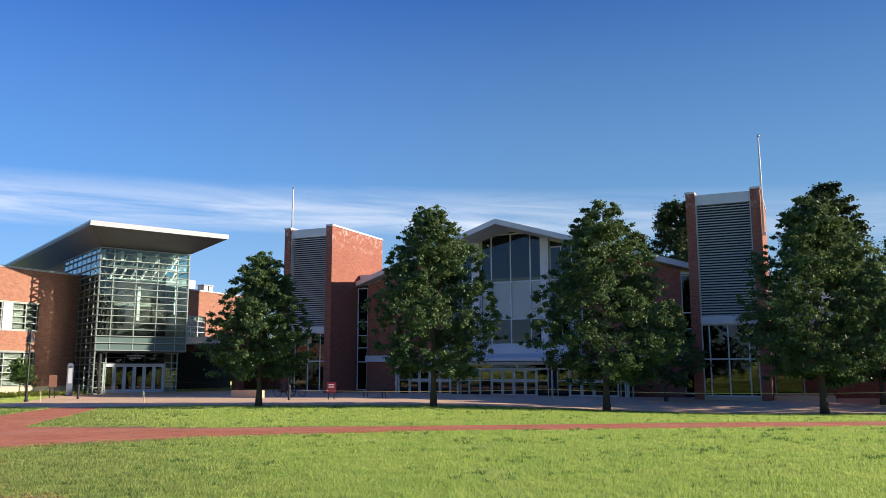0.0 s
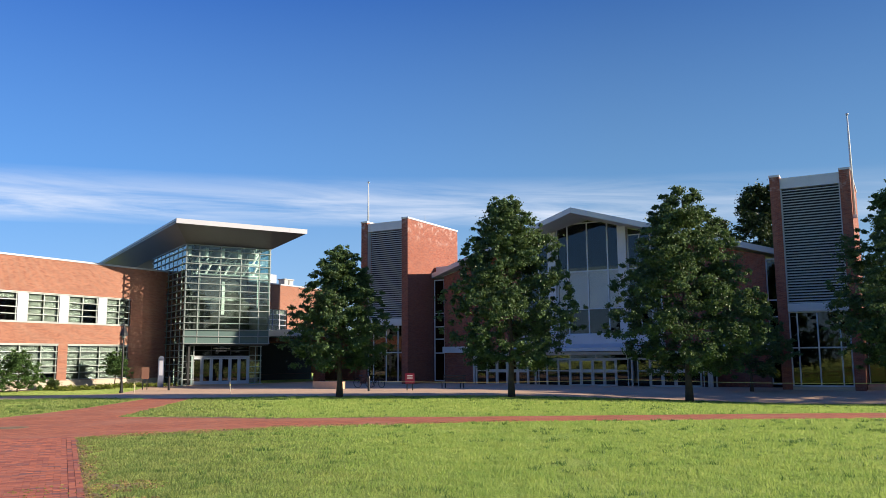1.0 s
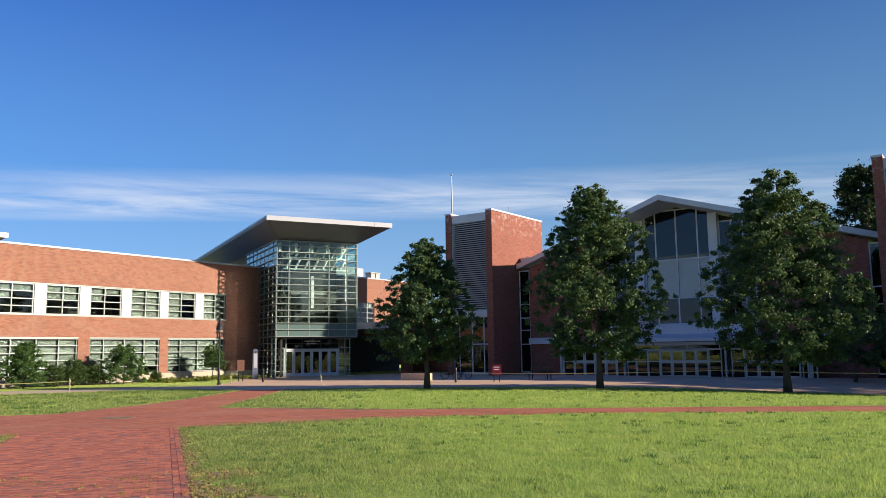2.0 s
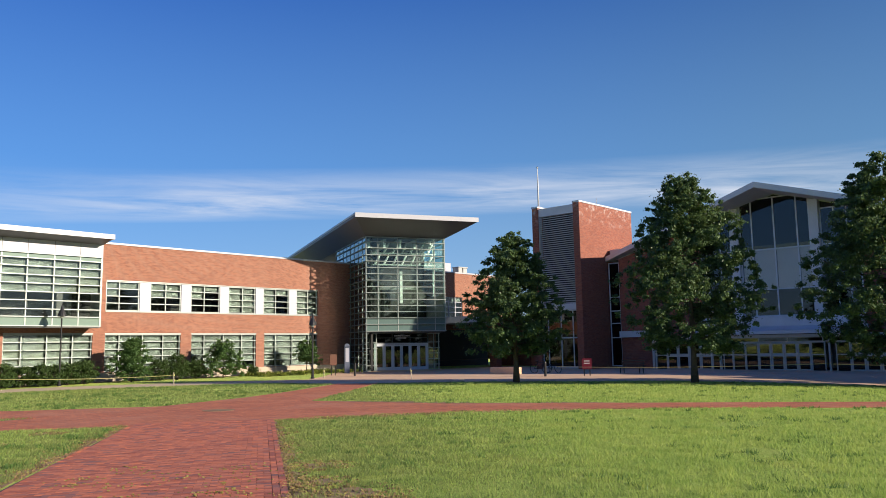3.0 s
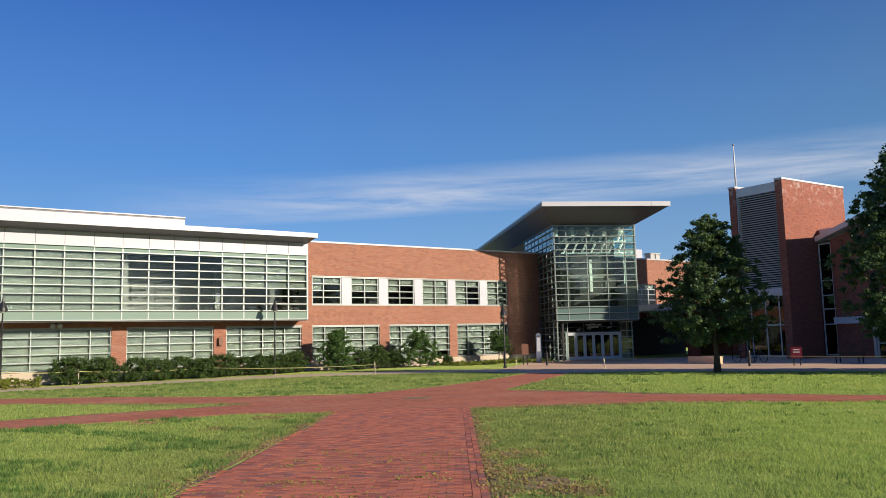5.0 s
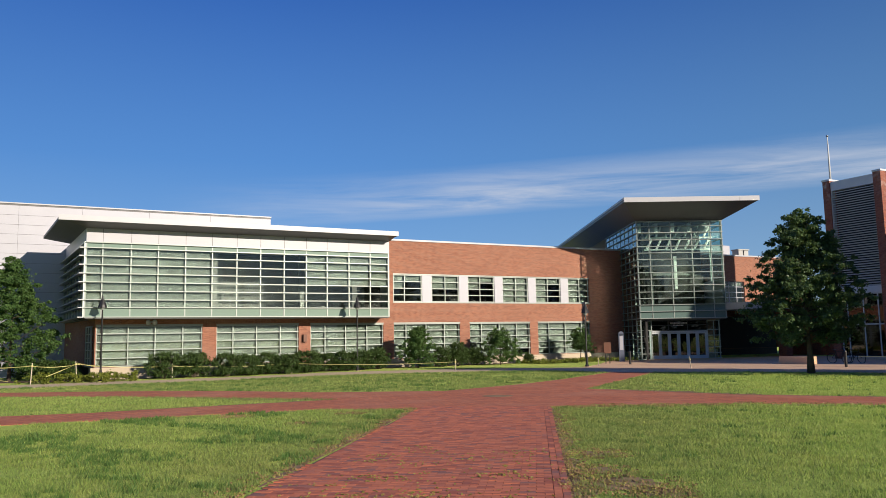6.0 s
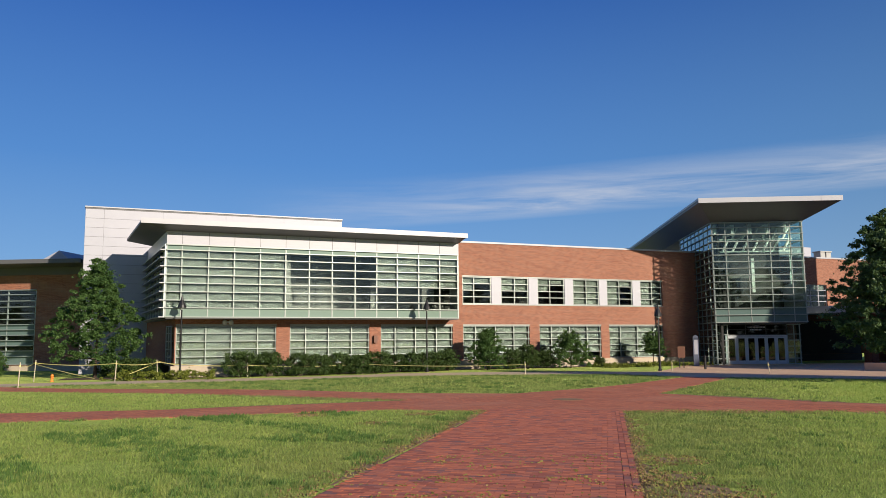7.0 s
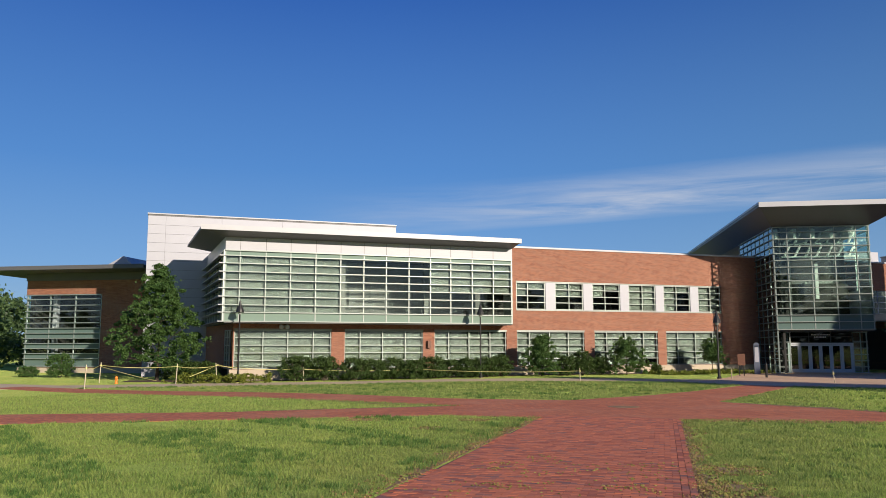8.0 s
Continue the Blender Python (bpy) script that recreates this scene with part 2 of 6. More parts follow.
M["blade"] = leafy("grass_blades", (0.145, 0.245, 0.065), (0.43, 0.45, 0.15), 0.5, patch=0.9)
# yellower grass, its colour also raised to carry low sun through the blades
M["blade_fresh"] = leafy("lit_yellow_grass_blades", (0.25, 0.43, 0.09), (0.62, 0.67, 0.19), 0.55, patch=0.9)
M["tuft"] = leafy("coarse_grass", (0.06, 0.15, 0.035), (0.19, 0.31, 0.075), 0.4, patch=0.9)
M["oak"] = leafy("oak_leaves", (0.014, 0.042, 0.022), (0.155, 0.235, 0.088), 0.27, gloss=0.42)
M["maple"] = leafy("young_tree_leaves", (0.036, 0.095, 0.03), (0.13, 0.22, 0.06), 0.38)
M["pine"] = leafy("pine_needles", (0.012, 0.03, 0.012), (0.035, 0.06, 0.018), 0.12)
M["willow"] = leafy("willow_leaves", (0.08, 0.12, 0.03), (0.16, 0.21, 0.05), 0.35)
M["hedge"] = leafy("hedge_leaves", (0.026, 0.058, 0.016), (0.085, 0.135, 0.035), 0.25)
M["weed"] = leafy("bed_leaves", (0.10, 0.14, 0.02), (0.22, 0.24, 0.04), 0.3)
M["moss"] = leafy("joint_moss", (0.22, 0.22, 0.05), (0.50, 0.42, 0.14), 0.3)


def paving_brick():
    n = Nodes("paving_brick_far", 0.85)
    v = n.coords()
    br = n.add("ShaderNodeTexBrick", Scale=1.0)
    br.inputs["Color1"].default_value = (0.60, 0.19, 0.08, 1)
    br.inputs["Color2"].default_value = (0.41, 0.12, 0.055, 1)
    br.inputs["Mortar"].default_value = (0.20, 0.10, 0.08, 1)
    br.inputs["Mortar Size"].default_value = 0.004
    br.inputs["Brick Width"].default_value = 0.205
    br.inputs["Row Height"].default_value = 0.105
    n.link(v, br.inputs["Vector"])
    st = n.noise(v, 0.6, 6)
    dust = n.ramp(n.noise(v, 0.35, 7, 0.7), [(0.48, (0, 0, 0)), (0.72, (0.55, 0.55, 0.55))])
    worn = n.mix(dust, br.outputs["Color"], (0.52, 0.25, 0.15))
    n.colour(n.mix(0.6, worn, n.ramp(st, [(0.3, (0.34, 0.33, 0.33)), (0.7, (0.68, 0.64, 0.62))]), "SOFT_LIGHT"))
    n.bump(br.outputs["Fac"], 0.5, -0.004)
    return n.m


M["paving"] = paving_brick()


def paver(name, c1, c2):
    n = Nodes(name, 0.85)
    oi = n.t.nodes.new("ShaderNodeObjectInfo")
    g = n.t.nodes.new("ShaderNodeNewGeometry")
    ad = n.t.nodes.new("ShaderNodeMath")
    ad.operation = "ADD"
    n.link(oi.outputs["Random"], ad.inputs[0])
    n.link(g.outputs["Random Per Island"], ad.inputs[1])
    fr = n.t.nodes.new("ShaderNodeMath")
    fr.operation = "FRACT"
    n.link(ad.outputs[0], fr.inputs[0])
    tc = n.t.nodes.new("ShaderNodeTexCoord")
    v = tc.outputs["Object"]
    c = n.ramp(fr.outputs[0], [(0.0, c2), (0.45, c1), (0.8, tuple(q * 1.15 for q in c1)), (1.0, (0.20, 0.10, 0.09))])
    n.colour(n.mix(0.6, c, n.ramp(n.noise(v, 14, 5), [(0.3, (0.35, 0.35, 0.35)), (0.7, (0.65, 0.62, 0.6))]), "SOFT_LIGHT"))
    n.bump(n.noise(v, 60, 3), 0.3, 0.002)
    return n.m


M["paver"] = paver("paving_brick", (0.50, 0.155, 0.080), (0.31, 0.088, 0.055))
M["soil"] = plain("bare_soil", (0.30, 0.19, 0.095), 0.95, vary=0.55, scale=5)
M["joint"] = plain("joint_soil", (0.15, 0.085, 0.065), 0.95, vary=0.4, scale=8)


def concrete(name, c):
    n = Nodes(name, 0.9)
    v = n.coords()
    a = n.ramp(n.noise(v, 0.3, 5), [(0.3, tuple(q * 0.8 for q in c)), (0.7, tuple(q * 1.1 for q in c))])
    b = n.ramp(n.noise(v, 25, 4), [(0.3, tuple(q * 0.85 for q in c)), (0.7, tuple(q * 1.05 for q in c))])
    n.colour(n.mix(0.4, a, b))
    n.bump(n.noise(v, 60, 3), 0.2, 0.004)
    return n.m


M["concrete"] = concrete("pale_concrete", (0.70, 0.47, 0.30))
M["asphalt"] = concrete("worn_walk", (0.60, 0.47, 0.31))


# ---- builders ----
def link_mesh(name, mesh, material, parent=None, label=""):
    ob = new(name, mesh)
    if material is not None and not mesh.materials:
        mesh.materials.append(material)
    if parent is not None:
        ob.parent = parent
    return tagged(ob, label)


def part(name, bm, material, parent=None, label="", smooth=False):
    """One bmesh becomes one mesh object, under a thing or a part."""
    mesh = bpy.data.meshes.new(name)
    bm.normal_update()
    bm.to_mesh(mesh)
    bm.free()
    if smooth:
        mesh.polygons.foreach_set("use_smooth", [True] * len(mesh.polygons))
    return link_mesh(name, mesh, material, parent, label)


def thing(name, m, label, category, group="", kind=""):
    ob = new(name)
    ob.matrix_world = m
    return tagged(ob, label, category, group, kind)


def box(bm, x0, x1, y0, y1, z0, z1):
    v = [bm.verts.new(p) for p in ((x0, y0, z0), (x1, y0, z0), (x1, y1, z0), (x0, y1, z0), (x0, y0, z1), (x1, y0, z1), (x1, y1, z1), (x0, y1, z1))]
    for f in ((3, 2, 1, 0), (4, 5, 6, 7), (0, 1, 5, 4), (1, 2, 6, 5), (2, 3, 7, 6), (3, 0, 4, 7)):
        bm.faces.new([v[i] for i in f])
    return v


def boxes(*dims):
    bm = bmesh.new()
    for d in dims:
        box(bm, *d)
    return bm


def prism(outline, z0, z1):
    """An upright prism over an outline of plan points, counter-clockwise."""
    bm = bmesh.new()
    lo = [bm.verts.new((x, y, z0)) for x, y in outline]
    hi = [bm.verts.new((x, y, z1)) for x, y in outline]
    bm.faces.new(list(reversed(lo)))
    bm.faces.new(hi)
    n = len(outline)
    for i in range(n):
        j = (i + 1) % n
        bm.faces.new((lo[i], lo[j], hi[j], hi[i]))
    return bm


def solid(points, faces):
    bm = bmesh.new()
    v = [bm.verts.new(p) for p in points]
    for f in faces:
        bm.faces.new([v[i] for i in f])
    bmesh.ops.recalc_face_normals(bm, faces=bm.faces[:])
    return bm


def tube(bm, pts, radii, sides=8):
    """A round tapered tube along pts."""
    rings = []
    for i, p in enumerate(pts):
        d = Vector(pts[min(i + 1, len(pts) - 1)]) - Vector(pts[max(i - 1, 0)])
        d.normalize()
        a = d.orthogonal().normalized() if abs(d.z) < 0.95 else Vector((1, 0, 0)).cross(d).normalized()
        b = d.cross(a)
        rings.append([bm.verts.new(Vector(p) + radii[i] * (math.cos(t) * a + math.sin(t) * b)) for t in (2 * math.pi * k / sides for k in range(sides))])
    for r, q in zip(rings, rings[1:]):
        best = min(range(sides), key=lambda k: (q[k].co - r[0].co).length)
        for k in range(sides):
            bm.faces.new((r[k], r[(k + 1) % sides], q[(k + 1 + best) % sides], q[(k + best) % sides]))
    bm.faces.new(list(reversed(rings[0])))
    bm.faces.new(rings[-1])


def holed(bm, s0, s1, z0, z1, y0, y1, holes):
    """A wall from s0 to s1 with rectangular openings (a, b, c, d), built of whole courses round them."""
    cuts = sorted({z0, z1, *(h[2] for h in holes), *(h[3] for h in holes)})
    cuts = [c for c in cuts if z0 <= c <= z1]
    for lo, hi in zip(cuts, cuts[1:]):
        gaps = sorted((h[0], h[1]) for h in holes if h[2] < hi - 1e-6 and h[3] > lo + 1e-6)
        at = s0
        for a, b in gaps:
            if a > at + 1e-6:
                box(bm, at, a, y0, y1, lo, hi)
            at = max(at, b)
        if at < s1 - 1e-6:
            box(bm, at, s1, y0, y1, lo, hi)


def lattice(cols, rows, y0, y1):
    """One connected grid of upright bars (x, width) and level bars (z, width), from y0 to y1."""
    X = sorted({round(x + d * w / 2, 4) for x, w in cols for d in (-1, 1)})
    Z = sorted({round(z + d * w / 2, 4) for z, w in rows for d in (-1, 1)})

    def full(i, j):
        if not (0 <= i < len(X) - 1 and 0 <= j < len(Z) - 1):
            return False
        cx, cz = (X[i] + X[i + 1]) / 2, (Z[j] + Z[j + 1]) / 2
        return any(abs(cx - x) < w / 2 for x, w in cols) or any(abs(cz - z) < w / 2 for z, w in rows)

    bm = bmesh.new()
    made = {}

    def at(i, j, k):
        if (i, j, k) not in made:
            made[i, j, k] = bm.verts.new((X[i], (y0, y1)[k], Z[j]))
        return made[i, j, k]

    for i in range(len(X) - 1):
        for j in range(len(Z) - 1):
            if not full(i, j):
                continue
            bm.faces.new((at(i, j, 0), at(i + 1, j, 0), at(i + 1, j + 1, 0), at(i, j + 1, 0)))
            bm.faces.new((at(i, j + 1, 1), at(i + 1, j + 1, 1), at(i + 1, j, 1), at(i, j, 1)))
            for di, dj, p, q in ((-1, 0, (0, 1), (0, 0)), (1, 0, (1, 0), (1, 1)), (0, -1, (0, 0), (1, 0)), (0, 1, (1, 1), (0, 1))):
                if not full(i + di, j + dj):
                    bm.faces.new((at(i + p[0], j + p[1], 0), at(i + p[0], j + p[1], 1), at(i + q[0], j + q[1], 1), at(i + q[0], j + q[1], 0)))
    return bm


def window(parent, xs, zs, y, material, pane_material, label="", bar=0.06, depth=0.10, blinds=(), inset=0.0, name="window", edge=0.07, spandrels=(), spandrel_material=None, hbar=None, hdepth=0.0, glass_y=0.03, blind_material=None, row_panes=None):
    """Bars on the lines xs and zs, in the plane y, with one pane in each opening. blinds: cells (i, j) with a blind behind."""
    hb = hbar or bar
    bm = lattice([(x, edge if i in (0, len(xs) - 1) else bar) for i, x in enumerate(xs)], [(z, edge if j in (0, len(zs) - 1) else hb) for j, z in enumerate(zs)], y, y + depth)
    frame_ob = part(name, bm, material, parent, label)
    if hdepth:
        q = boxes((xs[0] - edge / 2, xs[-1] + edge / 2, y - hdepth, y - 0.002, -hb / 2, hb / 2))
        mesh = bpy.data.meshes.new("sunshade_bar")
        q.to_mesh(mesh)
        q.free()
        mesh.materials.append(material)
        for z in zs:
            link_mesh("sunshade_bar", mesh, None, frame_ob).location = (0, 0, z)
    cache = {}
    for i, (a, b) in enumerate(zip(xs, xs[1:])):
        for j, (c, d) in enumerate(zip(zs, zs[1:])):
            w, h = b - a - bar, d - c - hb
            if w < 0.05 or h < 0.05:
                continue
            solid_pane = (i, j) in spandrels
            glass = (row_panes or {}).get(j, pane_material)
            key = (round(w, 2), round(h, 2), solid_pane, glass.name)
            if key not in cache:
                q = boxes((-w / 2 - 0.005, w / 2 + 0.005, 0, 0.012, -h / 2 - 0.005, h / 2 + 0.005))
                mesh = bpy.data.meshes.new("pane")
                q.to_mesh(mesh)
                q.free()
                mesh.materials.append(spandrel_material if solid_pane else glass)
                cache[key] = mesh
            p = link_mesh("spandrel" if solid_pane else "pane", cache[key], None, frame_ob)
            p.location = ((a + b) / 2, y + glass_y, (c + d) / 2)
            p.rotation_euler = (radians(random.gauss(0, 0.12)), 0, radians(random.gauss(0, 0.12)))
            if not solid_pane:
                p.visible_shadow = False
    rows = {}
    for i, j in blinds:
        rows.setdefault(i, []).append(j)
    for i, js in rows.items():
        lo, hi = zs[min(js)], zs[max(js) + 1]
        q = boxes((xs[i] + 0.04, xs[i + 1] - 0.04, y + 0.20, y + 0.215, lo + random.uniform(0.0, 0.12), hi))
        part("blind", q, blind_material or M["blind"], frame_ob, "pale drawn roller blind; in the hall a sheet for mirrored sky")
    return frame_ob


def turned(az, ox=0.0, oy=0.0):
    """A local frame whose x runs towards the azimuth az (clockwise from +y)."""
    return pose(ox, oy, 0, 0, 0, 90 - az)


AZ = 24.5
F_WING = turned(AZ)            # x along the long wing, y behind it
F_HALL = turned(AZ + 90)       # x along the hall's front, y behind it
F_BOX = turned(51.5, -26.33, 60.04)


def smooth(v, a, b):
    u = min(1.0, max(0.0, (v - a) / (b - a)))
    return u * u * (3 - 2 * u)


def land(x, y):
    """The height of the ground."""
    return (-0.005 * max(0.0, min(y, 75.0)) - 0.24 * smooth(-x, 24, 42) * smooth(50 - y, 0, 22)
            + 0.08 * smooth(-x, 22, 30) * smooth(y, 50, 60)
            - 0.57 * smooth(x, -4, 18) * min(1.0, max(0.0, (y - 28) / 16)) * (1 - 0.75 * smooth(y, 45, 54)))


# ---- ground ----
def ground_sheet():
    """One sheet to the horizon, fine near by and coarse far off."""
    def lines(lo, hi, step):
        far = [-3000, -1200, -500, -220, -120]
        return [v for v in far if v < lo] + list(np.arange(lo, hi + 1e-6, step)) + [-v for v in reversed(far) if -v > hi]
    xs, ys = lines(-72, 48, 2.0), lines(-20, 80, 2.0)
    bm = bmesh.new()
    grid = [[bm.verts.new((x, y, land(x, y))) for x in xs] for y in ys]
    for r, q in zip(grid, grid[1:]):
        for i in range(len(xs) - 1):
            bm.faces.new((r[i], r[i + 1], q[i + 1], q[i]))
    ob = part("ground", bm, M["lawn"])
    return tagged(ob, "mown green lawn with worn, yellowing patches", "lawn", kind="structure")


ground_sheet()


def draped(name, outline, lift, material, label, category, thick=0.06, step=1.5):
    """A paved area lying on the ground: its outline is cut into small pieces that follow the land."""
    bm = bmesh.new()
    f = bm.faces.new([bm.verts.new((x, y, 0)) for x, y in outline])
    if f.normal.z < 0:
        f.normal_flip()
    xs, ys = [p[0] for p in outline], [p[1] for p in outline]
    for lo, hi, no in ((min(xs), max(xs), (1, 0, 0)), (min(ys), max(ys), (0, 1, 0))):
        v = lo + step
        while v < hi:
            bmesh.ops.bisect_plane(bm, geom=bm.verts[:] + bm.edges[:] + bm.faces[:], plane_co=Vector(no) * v, plane_no=no)
            v += step
    bmesh.ops.triangulate(bm, faces=bm.faces[:])
    bm.normal_update()
    for q in bm.faces:
        if q.normal.z < 0:
            q.normal_flip()
    top = bm.faces[:]
    ret = bmesh.ops.extrude_face_region(bm, geom=top)
    for v in (g for g in ret["geom"] if isinstance(g, bmesh.types.BMVert)):
        v.co.z = 1.0
    for v in bm.verts:
        v.co.z = land(v.co.x, v.co.y) + (lift if v.co.z > 0.5 else lift - thick)
    ob = part(name, bm, material)
    return tagged(ob, label, category, kind="structure")


# brick walks: a crossing from which five arms go out
draped("path_main", [(8.1, -12.8), (-10.86, 18.75), (-13.69, 16.61), (3.8, -13.7)], 0.004, M["joint"], "red brick walk with moss in its joints", "path")
CROSS = [(-10.86, 18.75), (-6.97, 21.95), (0.0, 24.23), (14.25, 26.0), (42.4, 30.9), (44.0, 34.6), (15.82, 28.7), (0.0, 26.45), (-8.02, 25.2),
         (-13.67, 26.02), (-15.3, 33.0), (-17.11, 40.6), (-19.3, 40.05), (-17.9, 32.0), (-17.45, 27.9), (-17.65, 22.9), (-21.37, 20.4), (-32.63, 17.75), (-38.5, 16.0), (-47.0, 13.3), (-46.2, 11.4),
         (-38.0, 13.2), (-28.04, 15.3), (-22.83, 16.75), (-18.09, 18.1), (-20.76, 11.3), (-24.04, 6.3), (-31.0, -5.5), (-28.0, -6.8), (-20.98, 5.45), (-18.55, 10.0), (-15.99, 15.1), (-13.69, 16.61)]
draped("path_crossing", CROSS, 0.010, M["paving"], "red brick walks crossing between the lawns", "path")

def frayed(pts, width, seed):
    """An outline along pts, straight on one side and ragged on the other."""
    rng = random.Random(seed)
    a = [Vector(p) for p in pts]
    line = []
    for p, q in zip(a, a[1:]):
        n = max(2, int((q - p).length / 0.35))
        line += [p.lerp(q, i / n) for i in range(n)]
    line.append(a[-1])
    out = []
    for i, p in enumerate(line):
        d = (line[min(i + 1, len(line) - 1)] - line[max(i - 1, 0)]).normalized()
        fade = min(1.0, 4 * i / len(line), 4 * (len(line) - 1 - i) / len(line))
        out.append(p + Vector((-d.y, d.x)) * width * (0.12 + fade * rng.uniform(0.15, 1.0)))
    return [tuple(p) for p in line] + [tuple(p) for p in reversed(out)]


for k, (pts, width) in enumerate([([(-10.9, 18.8), (-4.8, 8.65), (-2.0, 4.0)], 0.34), ([(-3.0, 23.3), (-6.97, 21.9), (-10.9, 18.8)], 0.9), ([(-8.0, 6.6), (-13.7, 16.6)], 0.40), ([(-13.7, 16.6), (-16.0, 15.1), (-18.5, 10.0)], 0.5),
                                  ([(-13.7, 26.1), (-8.0, 25.3), (-2.0, 26.1)], 0.9), ([(-20.8, 11.3), (-18.2, 18.0)], 0.5), ([(-18.2, 18.0), (-22.8, 16.8), (-28, 15.3)], 0.8), ([(-15.2, 33.0), (-13.7, 26.1)], 0.5)]):
    draped("bare_soil", frayed(pts, width, 60 + k), 0.003, M["soil"], "trodden bare soil along the brick walk", "soil", thick=0.03, step=3.0)

draped("cover_plate", [(-14.42 + 0.5 * math.cos(a), 21.5 + 0.5 * math.sin(a)) for a in np.linspace(0, 2 * math.pi, 24, endpoint=False)], 0.016, M["soil"], "worn round cover in the brick crossing", "cover plate", thick=0.03)

# the walk along the wing and the plaza in front of the doors
WALK_SIDE = [(-62, 5.0), (-44.45, 11.5), (-40.5, 22.0), (-34.87, 33.9), (-24.0, 41.2), (-19.3, 40.1), (-17.11, 40.6), (-24.3, 46.3), (-31, 42.5), (-38.39, 37.4), (-43.6, 25.5), (-47.2, 15.2), (-64, 8.6)]
draped("walk_side", WALK_SIDE, 0.008, M["asphalt"], "worn pale walk along the planting beds", "pavement")
PLAZA = [(-24.3, 46.3), (-17.11, 40.6), (-12.8, 42.3), (-5.48, 42.5), (6.69, 44.14), (22.22, 44.22), (52.0, 44.6), (56.0, 56.0), (24, 57), (5, 65), (-12, 72), (-19, 80), (-27.6, 62), (-28.6, 59), (-26.3, 52.5)]
draped("plaza", PLAZA, 0.010, M["concrete"], "pale concrete plaza before the buildings", "pavement")

# planting beds
draped("bed_long", [(-47.0, 17.0), (-43.3, 25.6), (-38.3, 37.6), (-31.0, 42.8), (-31.6, 46.0), (-37.5, 41.5), (-48.4, 17.6)], 0.006, M["lawn"], "grass strip beside the walk", "lawn")
draped("bed_mulch", [(-49.6, 19.5), (-47.6, 23.3), (-38.0, 44.2), (-29.0, 63.0), (-31.5, 64.0), (-52.0, 21.0)], 0.02, M["mulch"], "dark bark mulch in the planting bed", "planting bed")


